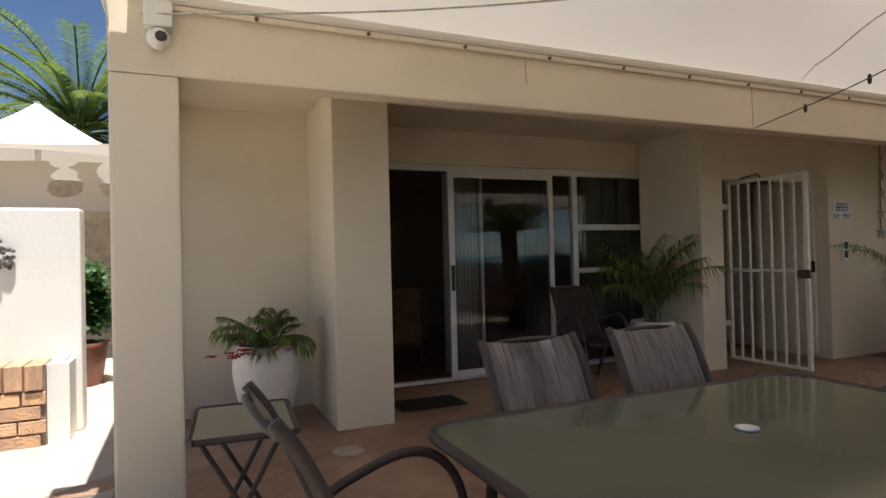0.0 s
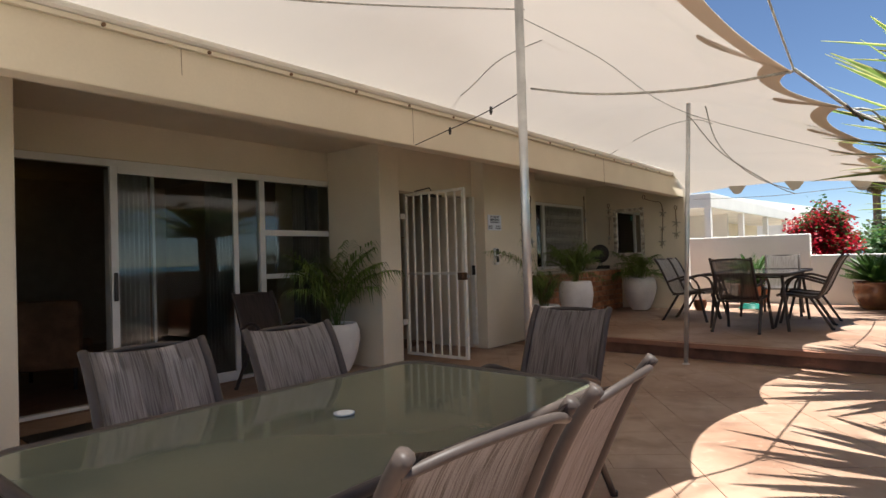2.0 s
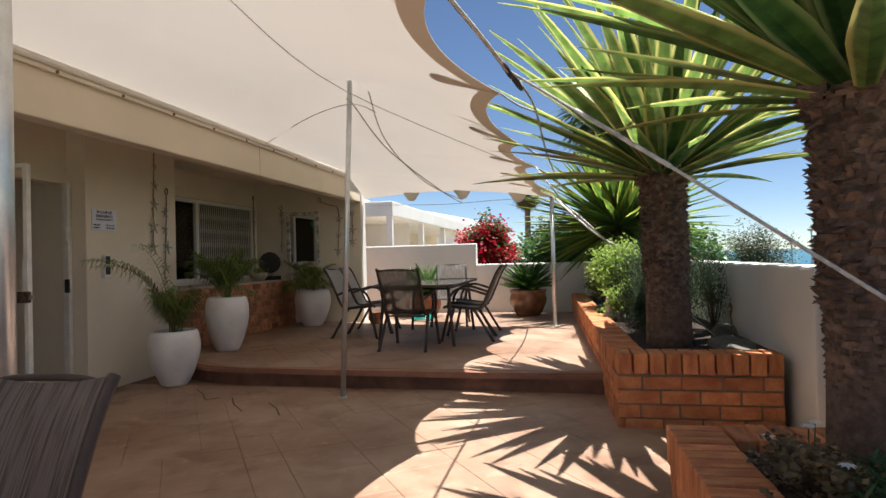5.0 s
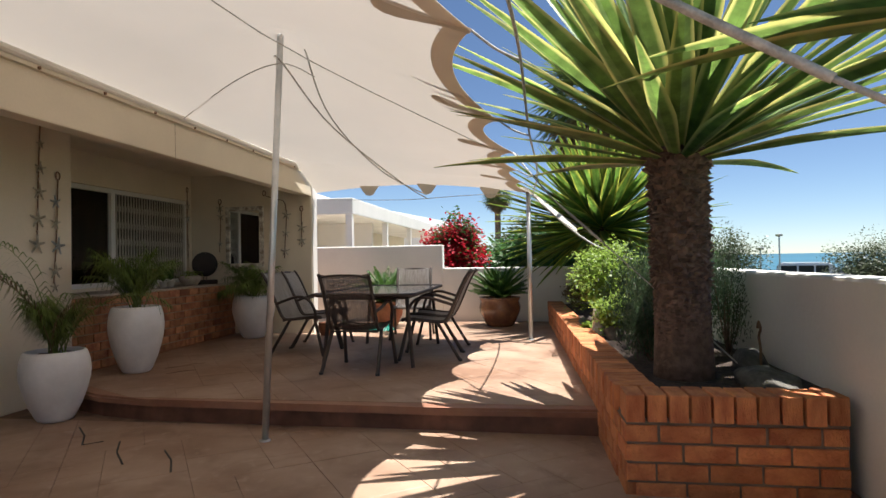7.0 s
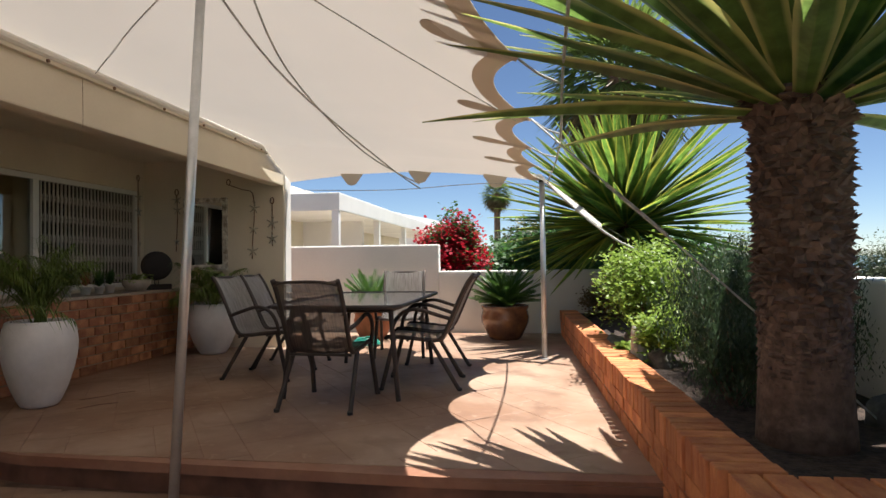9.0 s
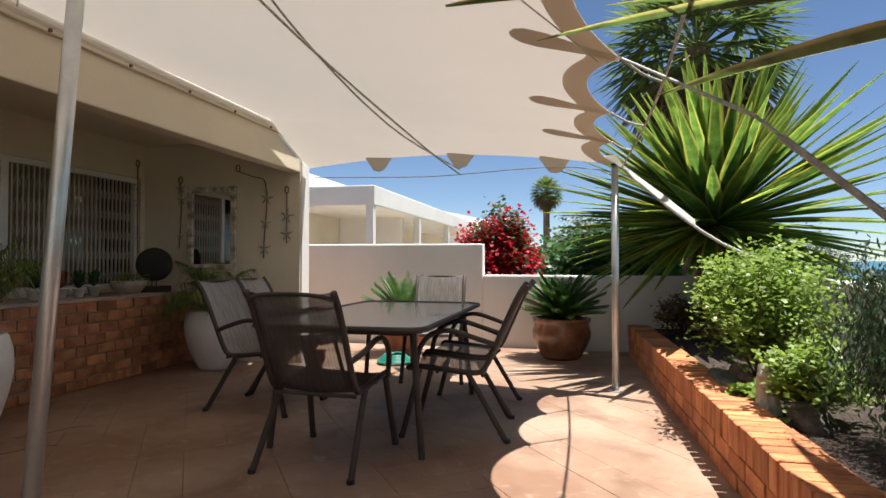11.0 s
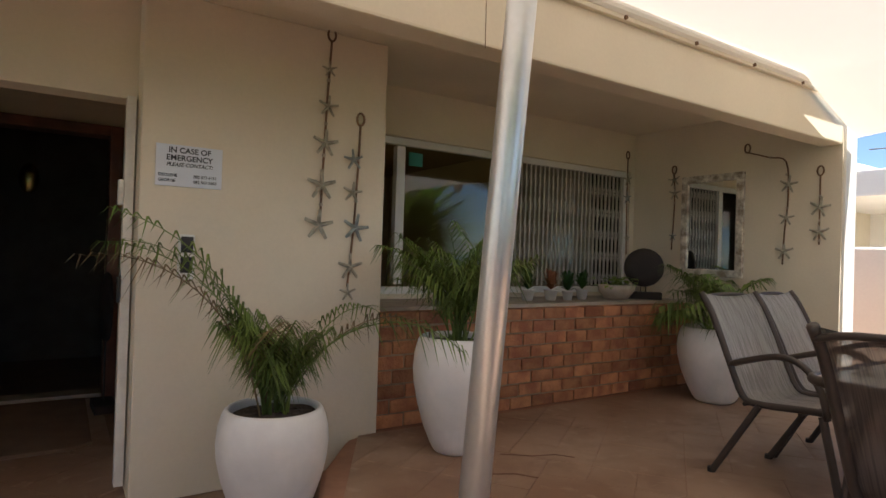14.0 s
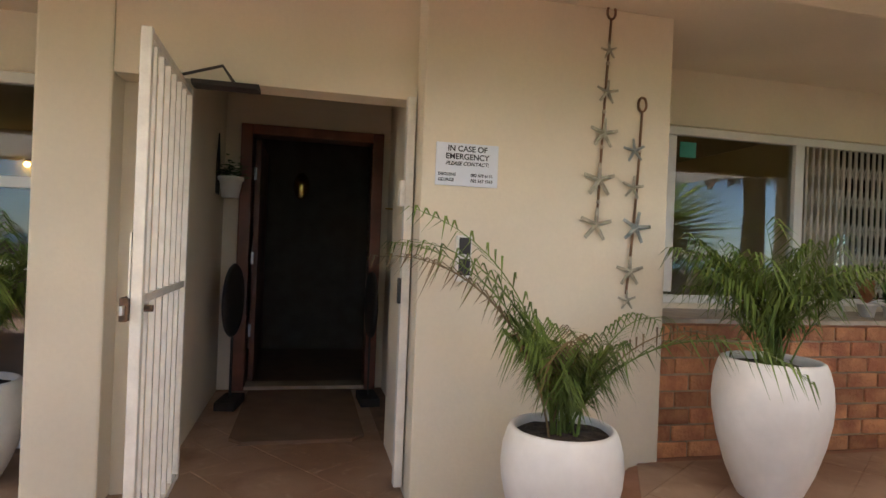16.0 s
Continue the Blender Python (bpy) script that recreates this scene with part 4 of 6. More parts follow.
c0 = sling_chair("patio_chair", 0.25, -0.12, 0, 180, "brown steel patio chair with woven sling at the green glass table", "chairs round the long table", 0.40)
def chair_at(x, y, z, rz, label=None, group=None):
    c = copy_thing(c0, pose(x, y, z, 0, 0, rz))
    tagged(c, label or "", "", group or "")
    return c
chair_at(0.83, -0.10, 0, 177)
chair_at(1.66, -0.42, 0, 92, "brown steel patio chair with woven sling at the table head")
chair_at(0.17, -0.88, 0, -7); chair_at(0.60, -0.88, 0, 5)
chair_at(-0.38, -0.24, 0, -88, "brown steel patio chair at the end of the green glass table")
base_chair = c0
c0 = sling_chair("patio_chair", 7.96, 0.80, STEP, 176, "brown steel patio chair on the raised terrace, sling greyed for sky light", "chairs round the terrace table", cloth="skylitsling")
G2 = "chairs round the terrace table"
TL = "brown steel patio chair on the raised terrace, sling greyed for sky light"
sling_chair("patio_chair", 7.04, -0.07, STEP, -93, "brown steel patio chair at the terrace table, open sling browned for its shaded side", G2, cloth="shadedsling")
chair_at(8.46, 0.80, STEP, 184, TL, G2)
chair_at(7.72, -0.62, STEP, 3, TL, G2); chair_at(8.27, -0.60, STEP, -2, TL, G2)
chair_at(9.20, -0.12, STEP, 96, "patio chair at the terrace table's far end, sling greyed for the light on it", G2)
t = sling_chair("folding_lounger", 2.45, 2.75, 0, 175, "dark sling recliner standing against the glass", "", 0.40, "darksling")

def rtable(name, x0, y0, x1, y1, z0, zt, label, top, inset=0.2, cap=True):
    t = thing(name, label, "table", at=((x0 + x1) / 2, (y0 + y1) / 2, z0))
    a, b, r, h = (x1 - x0) / 2, (y1 - y0) / 2, 0.10, zt - z0
    def outline(o):
        pts = []
        for cx, cy, q in ((a - r, b - r, 0), (-a + r, b - r, 90), (-a + r, -b + r, 180), (a - r, -b + r, 270)):
            pts += [(cx + (r + o) * math.cos(radians(q + k * 15)), cy + (r + o) * math.sin(radians(q + k * 15))) for k in range(7)]
        return pts
    part("glass_top", prism(B(), outline(-0.012), h - 0.012, h - 0.002, 0.001), M[top], t, "frosted glass top")
    pts = [(x, y, h - 0.010) for x, y in outline(0)]
    part("rim", tube(B(), pts + pts[:2], 0.016, 8), M["dark_metal"], t, smooth=True)
    for sx in (-1, 1):
        for sy in (-1, 1):
            part("leg", tube(B(), [(sx * (a - inset), sy * (b - 0.10), h - 0.02), (sx * (a - inset + 0.04), sy * (b - 0.04), 0)], 0.018, 10), M["dark_metal"], t)
        part("apron", tube(B(), [(sx * (a - inset), -b + 0.1, h - 0.05), (sx * (a - inset), b - 0.1, h - 0.05)], 0.012), M["dark_metal"], t)
    for sy in (-1, 1):
        part("apron", tube(B(), [(-a + inset, sy * (b - .1), h - 0.05), (a - inset, sy * (b - .1), h - 0.05)], 0.012), M["dark_metal"], t)
    if cap:
        bm = B(); lathe(bm, [(0, h), (0.030, h), (0.033, h + 0.005), (0.020, h + 0.006), (0.016, h + 0.002), (0, h + 0.002)], 20); part("umbrella_hole_cap", bm, M["alu"], t, "white plastic cap over the umbrella hole", True)
    return t
rtable("patio_table", -0.29, -0.91, 1.32, 0.03, 0, 0.675, "long patio table with a frosted green glass top", "tableglass")
rtable("patio_table", 6.96, -0.58, 8.77, 0.35, STEP, 0.85, "patio table with a frosted grey glass top on the terrace", "tableglass2", cap=False)

st = thing("side_table", "small folding side table with a ribbed grey glass top", "side table", at=(-0.73, 0.90, 0), rz=-4)
part("top", box(B(), -0.18, -0.25, 0.535, 0.18, 0.25, 0.548, 0.003), M["tableglass"], st, "ribbed grey glass")
part("rim", tube(B(), [(-.17, -.26, .54), (.17, -.26, .54), (.19, -.24, .54), (.19, .24, .54), (.17, .26, .54), (-.17, .26, .54), (-.19, .24, .54), (-.19, -.24, .54), (-.17, -.26, .54)], 0.013), M["dark_metal"], st)
for y in (-0.2, 0.2):
    part("leg", tube(B(), [(-0.16, y, 0.53), (0.14, y, 0)], 0.010), M["dark_metal"], st)
    part("leg", tube(B(), [(0.14, y * 0.9, 0.53), (-0.14, y * 0.9, 0)], 0.010), M["dark_metal"], st)
for x in (-0.14, 0.14):
    part("crossbar", tube(B(), [(x, -0.2, 0.03), (x, 0.2, 0.03)], 0.008), M["dark_metal"], st)

for x, y, r in ((-0.04, 1.94, 0.10),):
    bm = B(); lathe(bm, [(0, 0.009), (r * 0.86, 0.009), (r * 0.9, 0.006), (r, 0.006), (r, 0)], 28); solid("drain_cover", bm, M["sill"], "round cream drain cover in the floor", "drain cover", smooth=False)
    bpy.data.objects["drain_cover"].location = (x, y, 0)
bm = B(); box(bm, 0, 0, 0, 0.55, 0.34, 0.014, 0.004); o = solid("door_mat", bm, M["black"], "black rubber mat at the sliding door", "door mat"); o.location = (0.56, 2.62, 0.001)
bm = B(); prism(bm, [(0, 0.08), (0.08, 0), (0.72, 0), (0.80, 0.08), (0.80, 1.26), (0, 1.26)], 0, 0.018, 0.004); o = solid("door_mat", bm, M["mat"], "large brown coir mat at the entrance", "door mat"); o.location = (4.40, 3.40, 0.001)

# ---- pots and plants ----
R = random.Random(7)
def pot(name, x, y, z, r, h, label, material="pot", group="", prof=None):
    t = thing(name, label, "plant pot", group, (x, y, z))
    p = prof or [(0.0, 0.0), (0.44, 0.0), (0.50, 0.015), (0.58, 0.07), (0.74, 0.22), (0.89, 0.42), (0.98, 0.60), (1.0, 0.72), (0.975, 0.85), (0.92, 0.94), (0.885, 0.975), (0.86, 0.992), (0.82, 1.0), (0.785, 0.992), (0.77, 0.965), (0.79, 0.90), (0.84, 0.80)]
    bm = B(); lathe(bm, [(a * r, b * h) for a, b in p], 36); part("pot_wall", bm, M[material], t, smooth=True)
    bm = B(); lathe(bm, [(0.0, h * 0.945), (r * 0.3, h * 0.95), (r * 0.6, h * 0.94), (r * 0.785, h * 0.935)], 24)
    for v in bm.verts: v.co.z += R.uniform(-.006, .006)
    part("soil", bm, M["soil"], t)
    return t

def ribbon(bm, uvl, pts, w, up=Vector((0, 0, 1)), fold=0.25, prof=None):
    """A leaf blade along pts, folded along its middle."""
    pts = [Vector(p) for p in pts]; n = len(pts); rows = []
    for i, p in enumerate(pts):
        d = (pts[min(i + 1, n - 1)] - pts[max(i - 1, 0)]).normalized()
        s = d.cross(up)
        s = s.normalized() if s.length > 1e-3 else Vector((1, 0, 0))
        nn = s.cross(d).normalized(); k = i / (n - 1)
        ww = w * (prof(k) if prof else math.sin(math.pi * min(1, 0.12 + 0.88 * k)) ** 0.8 if k < 1 else 0.02)
        rows.append([bm.verts.new(p + s * ww + nn * ww * fold), bm.verts.new(p), bm.verts.new(p - s * ww + nn * ww * fold)])
    for k, (a, b) in enumerate(zip(rows, rows[1:])):
        for j in range(2):
            f = bm.faces.new((a[j], a[j + 1], b[j + 1], b[j]))
            if uvl:
                for l, u in zip(f.loops, (j / 2, (j + 1) / 2, (j + 1) / 2, j / 2)): l[uvl].uv = (u, k / n)

def arch(base, az, length, rise, droop, n=9, r=None):
    """Points of a frond that rises and then bends over."""
    out = []; b = Vector(base); dirn = Vector((math.cos(az), math.sin(az), 0)); p = b.copy(); ang = rise
    for i in range(n + 1):
        out.append(p.copy()); step = length / n
        p = p + dirn * math.cos(ang) * step + Vector((0, 0, math.sin(ang) * step)); ang -= droop / n * (0.5 + i / n)
    return out

def palm_plant(name, x, y, z, label, fronds, length, seed, lean=None, leaf=0.16, material="palmleaf", group="", dry=0, rise=(0.9, 1.45), droop=(0.8, 1.9), reach=(0.65, 1.05), lw=0.0052):
    """A potted palm: every frond is a part with its many leaflets."""
    rr = random.Random(seed); t = thing(name, label, "potted palm", group, (x, y, z))
    for i in range(fronds):
        az = rr.uniform(0, 6.28) if not lean or rr.random() > lean[1] else lean[0] + rr.gauss(0, 0.5)
        L = length * rr.uniform(*reach); pts = arch((rr.uniform(-.05, .05), rr.uniform(-.05, .05), 0), az, L, rr.uniform(*rise), rr.uniform(*droop), 14)
        bm = B(); tube(bm, pts, 0.0035, 5, [1.4 - 1.1 * k / 14 for k in range(15)])
        for k in range(4, 15):
            for sub in (0, 0.5):
                if k == 14 and sub: continue
                if sub and rr.random() < .35: continue
                p = pts[k].lerp(pts[min(14, k + 1)], sub); d = (pts[min(14, k + 1)] - pts[k - 1]).normalized()
                s = d.cross(Vector((0, 0, 1))).normalized(); q = leaf * math.sin(math.pi * (0.18 + 0.72 * (k + sub - 4) / 10.5)) * rr.uniform(.8, 1.1)
                for sg in (-1, 1):
                    e = p + (s * sg * 0.75 + d * 0.65).normalized() * q
                    ribbon(bm, None, [p, p.lerp(e, 0.5) + Vector((0, 0, 0.008)), e - Vector((0, 0, q * rr.uniform(0.25, 0.9)))], lw)
        part("frond", bm, M["dryleaf"] if i < dry else M[material], t)
    return t

PG = "white egg-shaped pots"
pot("plant_pot", 5.80, 1.93, 0, 0.235, 0.52, "white glazed egg-shaped pot on the lower floor by the step", group=PG)
palm_plant("palm_plant", 5.80, 1.93, 0.47, "thin potted palm with arching part-dry fronds", 28, 0.50, 3, leaf=0.24, dry=2, rise=(1.28, 1.6), droop=(0.2, 0.9), reach=(0.5, 1.05), lw=0.0045)
palm_plant("palm_plant", 5.78, 1.90, 0.47, "long dry arching palm fronds reaching towards the wall", 4, 1.12, 12, lean=(math.pi + .05, 1.0), leaf=0.20, dry=1, rise=(1.36, 1.48), droop=(1.3, 1.8), reach=(0.94, 1.06), lw=0.0045)
palm_plant("palm_plant", 5.82, 1.94, 0.47, "dry palm fronds hanging over the step", 3, 1.02, 5, lean=(0.15, 1.0), leaf=0.20, dry=1, rise=(1.05, 1.25), droop=(1.7, 2.2), reach=(0.85, 1.0), lw=0.0045)
pot("plant_pot", 6.78, 1.97, STEP, 0.235, 0.60, "tall white glazed pot on the terrace corner", group=PG)
palm_plant("palm_plant", 6.78, 1.97, STEP + 0.54, "leafy dark green palm in the tall white pot", 30, 0.66, 8, leaf=0.24, rise=(1.2, 1.57), droop=(0.4, 1.6), lw=0.0048)
pot("plant_pot", 9.12, 1.98, STEP, 0.27, 0.55, "white glazed pot in the corner under the mirror", group=PG)
palm_plant("palm_plant", 9.12, 1.98, STEP + 0.5, "bushy palm in the white corner pot", 24, 0.65, 9, leaf=0.22, rise=(0.7, 1.5), droop=(.8, 1.8), lw=0.0075)
pot("plant_pot", 3.32, 2.93, 0, 0.235, 0.50, "white glazed pot beside the side window", group=PG)
palm_plant("palm_plant", 3.32, 2.93, 0.45, "tall dark palm in the pot beside the window", 19, 1.02, 21, leaf=0.27, rise=(1.2, 1.57), droop=(0.6, 1.9), lw=0.0095)
pot("plant_pot", -0.42, 2.72, 0, 0.235, 0.60, "white glazed pot in the veranda corner", group=PG)
palm_plant("palm_plant", -0.42, 2.72, 0.54, "small palm in the corner pot", 22, 0.42, 31, leaf=0.13, rise=(0.5, 1.4), lw=0.008)
fl = thing("red_flowers", "red flowers trailing over the pot rim", "flowers", at=(-0.52, 2.55, 0.58))
for i in range(26):
    p = Vector((R.gauss(0, .10), R.gauss(0, .05), R.gauss(-0.02, .035))); bm = B()
    for k in range(5):
        a = k * 1.257; ribbon(bm, None, [p, p + Vector((math.cos(a) * .03, math.sin(a) * .02, .01)), p + Vector((math.cos(a) * .05, math.sin(a) * .03, 0))], 0.018)
    part("blossom", bm, M["redflower"], fl)

def cycad(x, y, z, label, n, L, seed):
    rr = random.Random(seed); t = thing("cycad", label, "cycad", at=(x, y, z))
    for i in range(n):
        az = i * 2.4; rise = 1.35 - 1.15 * i / n
        pts = arch((0, 0, 0), az, L * rr.uniform(.85, 1.05), rise, 0.35, 10); bm = B(); tube(bm, pts, 0.004, 5)
        for k in range(1, 11):
            for sub in (0, .33, .66):
                if k == 10 and sub: continue
                p = pts[k].lerp(pts[min(10, k + 1)], sub); d = (pts[min(10, k + 1)] - pts[k - 1]).normalized(); s = d.cross(Vector((0, 0, 1))).normalized(); q = 0.095 * math.sin(math.pi * (0.2 + 0.7 * k / 10))
                for sg in (-1, 1):
                    e = p + (s * sg * .8 + d * .7).normalized() * q + Vector((0, 0, 0.03)); ribbon(bm, None, [p, p.lerp(e, .5), e], 0.006)
        part("frond", bm, M["cycad"], t)
    return t
pb = [(0, 0), (0.62, 0), (0.72, 0.1), (0.98, 0.5), (1.0, 0.66), (0.93, 0.86), (0.98, 0.93), (1.0, 1.0), (0.90, 1.0), (0.86, 0.9)]
pot("plant_pot", 10.45, -1.17, STEP, 0.30, 0.42, "brown glazed round pot by the garden wall", "brownglaze", prof=pb)
cycad(10.45, -1.17, STEP + 0.40, "cycad with stiff green fronds in the brown pot", 60, 0.50, 4)
pot("plant_pot", 10.35, 0.50, STEP, 0.24, 0.36, "low terracotta pot behind the terrace table", "terracotta", prof=pb)
cycad(10.35, 0.50, STEP + 0.34, "cycad with upright fronds behind the terrace table", 46, 0.55, 6)
pot("plant_pot", 9.35, 1.08, STEP, 0.10, 0.17, "small terracotta pot on the terrace floor", "terracotta", prof=pb)
hs = thing("garden_hose", "coiled green hose beyond the terrace table", "hose", at=(9.75, 0.42, STEP))
bm = B(); tube(bm, [(0.17 * math.cos(a) * (1 - a / 90), 0.17 * math.sin(a) * (1 - a / 90), 0.02 + 0.012 * (a / 6.28)) for a in np.linspace(0, 38, 150)], 0.010, 6); part("coil", bm, M["green_plastic"], hs, "", True)

# small pots on the ledge
LT = 0.868
for i, (x, y, r, h, mt, bush) in enumerate(((7.98, 2.80, .055, .085, "pot", "cycad"), (8.20, 2.78, .055, .085, "pot", "redleaf"), (8.36, 2.76, .045, .075, "pot", "dull"), (8.54, 2.78, .05, .085, "pot", "dull"))):
    t = thing("small_pot", "small white pot on the tiled window ledge", "plant pot", "small pots on the window ledge", (x, y, LT))
    bm = B(); lathe(bm, [(0, 0), (r * .7, 0), (r, h), (r * 1.08, h), (r * 1.08, h * .88), (r * .98, h * .86)], 20); part("pot_wall", bm, M[mt], t, smooth=True)
    pl = thing("small_plant", "small leafy plant in the white ledge pot", "plant", "small plants on the window ledge", (x, y, LT + h)); bm = B()
    for k in range(60):
        a, q = R.uniform(0, 6.28), R.uniform(.03, .10); e = Vector((math.cos(a) * q * .7, math.sin(a) * q * .7, R.uniform(.02, .16)))
        ribbon(bm, None, [(0, 0, 0), e * .6, e, e + Vector((math.cos(a) * .02, math.sin(a) * .02, -.005))], 0.010)
    part("foliage", bm, M["terracotta"] if bush == "redleaf" else M["bushg"], pl)
t = thing("planter_bowl", "oblong cream bowl of trailing plants on the ledge", "plant pot", at=(8.93, 2.76, LT))
bm = B(); lathe(bm, [(0, 0), (.12, 0), (.19, .07), (.2, .12), (.17, .12), (.15, .08)], 24)
for v in bm.verts: v.co.y *= 0.55
part("bowl", bm, M["sill"], t, smooth=True)
pl = thing("trailing_plant", "light green trailing plant in the bowl", "plant", at=(8.93, 2.76, LT + .11)); bm = B()
for k in range(110):
    p = Vector((R.gauss(0, .11), R.gauss(0, .05), R.uniform(-.02, .07))); a = R.uniform(0, 6.28)
    ribbon(bm, None, [p, p + Vector((math.cos(a), math.sin(a), .3)) * .025, p + Vector((math.cos(a), math.sin(a), -.2)) * .05], 0.014)
part("foliage", bm, M["bright"], pl)

def disc_statue(x, y, z, h, r, rz, label):
    """A dark carved disc on a two-rod stand."""
    t = thing("disc_sculpture", label, "sculpture", "carved disc sculptures", (x, y, z), rz)
    part("base", box(B(), -0.15, -0.07, 0, 0.15, 0.07, 0.06, 0.005), M["darkwood"], t)
    for s in (-0.02, 0.02):
        part("rod", tube(B(), [(s, 0, 0.045), (s, 0, h - r)], 0.005), M["black"], t)
    bm = B(); lathe(bm, [(0, -.028), (r * .12, -.03), (r * .2, -.018), (r * .6, -.025), (r * .95, -.014), (r, 0), (r * .95, .014), (r * .6, .02), (0, .02)], 36)
    bmesh.ops.rotate(bm, verts=bm.verts, matrix=Matrix.Rotation(radians(90), 3, "X")); bmesh.ops.translate(bm, verts=bm.verts, vec=(0, 0, h)); part("disc", bm, M["darkwood"], t, "dark carved disc", True)
disc_statue(9.22, 2.72, LT, 0.27, 0.165, -50, "dark round disc on a stand on the window ledge")
disc_statue(4.31, 4.27, 0, 0.76, 0.265, 82, "tall dark disc sculpture beside the entrance door")
disc_statue(5.30, 4.30, 0, 0.74, 0.255, -87, "tall dark disc sculpture beside the entrance door")

# hanging pot and bracket lamp in the entrance
hp = thing("wall_planter", "white pot in a wrought wire holder on the entrance wall", "plant pot", at=(4.15, 4.35, 1.50))
part("pot_wall", lathe(B(), [(0, 0), (.06, 0), (.085, .15), (.092, .15), (.092, .125), (.08, .12)], 20, (0.10, 0, 0)), M["pot"], hp, smooth=True)
part("wire_back", tube(B(), smooth_path([(.01, -.07, .02), (.01, -.075, .22), (.01, -.03, .38), (.01, 0, .46), (.01, .03, .38), (.01, .075, .22), (.01, .07, .02)], 5), 0.004), M["black"], hp)
for y in (-.03, 0, .03):
    part("wire", tube(B(), [(.01, y, .02), (.01, y * .5, .40)], 0.0025), M["black"], hp)
pl = thing("leafy_plant", "round-leaved plant in the wall pot", "plant", at=(4.25, 4.35, 1.64)); bm = B()
for k in range(120):
    p = Vector((R.gauss(0, .06), R.gauss(0, .07), abs(R.gauss(.03, .05)))); a = R.uniform(0, 6.28)
    ribbon(bm, None, [p, p + Vector((math.cos(a), math.sin(a), .3)) * .02, p + Vector((math.cos(a), math.sin(a), 0)) * .04], 0.015)
part("foliage", bm, M["bushg"], pl)
bl = thing("bracket_lamp", "black folding bracket lamp under the lintel", "wall lamp", at=(4.22, 2.61, 1.85))
part("arm", tube(B(), [(0, 0, .05), (.20, -.05, .10), (.25, -.05, 0.03)], 0.007), M["darkwood"], bl)
part("head", box(B(), .08, -.10, 0.0, .36, 0.0, 0.022, .004), M["darkwood"], bl)
bt = thing("brass_latch", "thin brass hook on the entrance wall", "hook", at=(5.45, 3.9, 1.45)); part("hook", tube(B(), [(0, 0, 0), (-.12, 0, 0)], .005), M["gold"], bt)

# starfish garlands
def starfish(bm, c, r, rot, normal="y", th=0.012):
    ax = (Vector((1, 0, 0)), Vector((0, 0, 1)), Vector((0, -1, 0))) if normal == "y" else (Vector((0, -1, 0)), Vector((0, 0, 1)), Vector((-1, 0, 0)))
    c = Vector(c); rim, top = [], []
    for k in range(10):
        a = rot + k * math.pi / 5; q = r if k % 2 == 0 else r * 0.24
        if k % 2 == 0:
            for da in (-0.10, 0.10): rim.append(bm.verts.new(c + (ax[0] * math.cos(a + da) + ax[1] * math.sin(a + da)) * q))
        else: rim.append(bm.verts.new(c + (ax[0] * math.cos(a) + ax[1] * math.sin(a)) * q))
    m = bm.verts.new(c + ax[2] * th * 1.5)
    for i in range(len(rim)): bm.faces.new((rim[i], rim[(i + 1) % len(rim)], m))
    bm.faces.new(rim[::-1])
def garland(pts, stars, label, normal="y", knot=True):
    t = thing("starfish_garland", label, "garland", "starfish garlands")
    part("cord", tube(B(), smooth_path(pts, 4), 0.006, 6), M["browncord"], t)
    if knot:
        p = Vector(pts[0]); part("loop", tube(B(), [(p.x + (.022 * math.sin(a) if normal == "y" else 0), p.y + (.022 * math.sin(a) if normal != "y" else 0), p.z + .03 - .035 * math.cos(a)) for a in np.linspace(0, 6.28, 12)], 0.006, 6), M["browncord"], t)
    for (c, r, mt) in stars:
        bm = B(); starfish(bm, c, r, R.uniform(.1, .5), normal); part("starfish", bm, M[mt], t)
    for f in (.22, .47, .66, .9):
        k = f * (len(pts) - 1); i = min(int(k), len(pts) - 2); p = Vector(pts[i]).lerp(Vector(pts[i + 1]), k - i); bm = B(); bmesh.ops.create_uvsphere(bm, u_segments=8, v_segments=6, radius=.011); bmesh.ops.translate(bm, verts=bm.verts, vec=p); part("shell_bead", bm, M["sill"], t)
yw = WALL_Y - 0.012
garland([(6.20, yw, 2.33), (6.185, yw, 2.0), (6.175, yw, 1.70), (6.165, yw, 1.33)], [((6.19, yw - .01, 2.17), .045, "star"), ((6.19, yw - .01, 1.97), .06, "star"), ((6.18, yw - .01, 1.77), .075, "star"), ((6.165, yw - .01, 1.545), .085, "star"), ((6.155, yw - .01, 1.33), .085, "star")], "cord with pale dried starfish and shells on the cream wall")
garland([(6.385, yw, 1.90), (6.375, yw, 1.6), (6.36, yw, 1.3), (6.335, yw, 1.0)], [((6.345, yw - .01, 1.70), .06, "grey_star"), ((6.345, yw - .01, 1.52), .06, "star"), ((6.37, yw - .01, 1.325), .08, "grey_star"), ((6.345, yw - .01, 1.11), .075, "star"), ((6.335, yw - .01, .97), .05, "star")], "shorter cord with starfish and shells on the cream wall")
garland([(9.44, KIT_Y - .015, 2.15), (9.44, KIT_Y - .015, 1.7), (9.45, KIT_Y - .015, 1.25)], [((9.44, KIT_Y - .02, 1.95), .06, "star"), ((9.44, KIT_Y - .02, 1.78), .06, "grey_star"), ((9.45, KIT_Y - .02, 1.40), .04, "star")], "cord with starfish in the corner by the kitchen window")
xe = 9.548
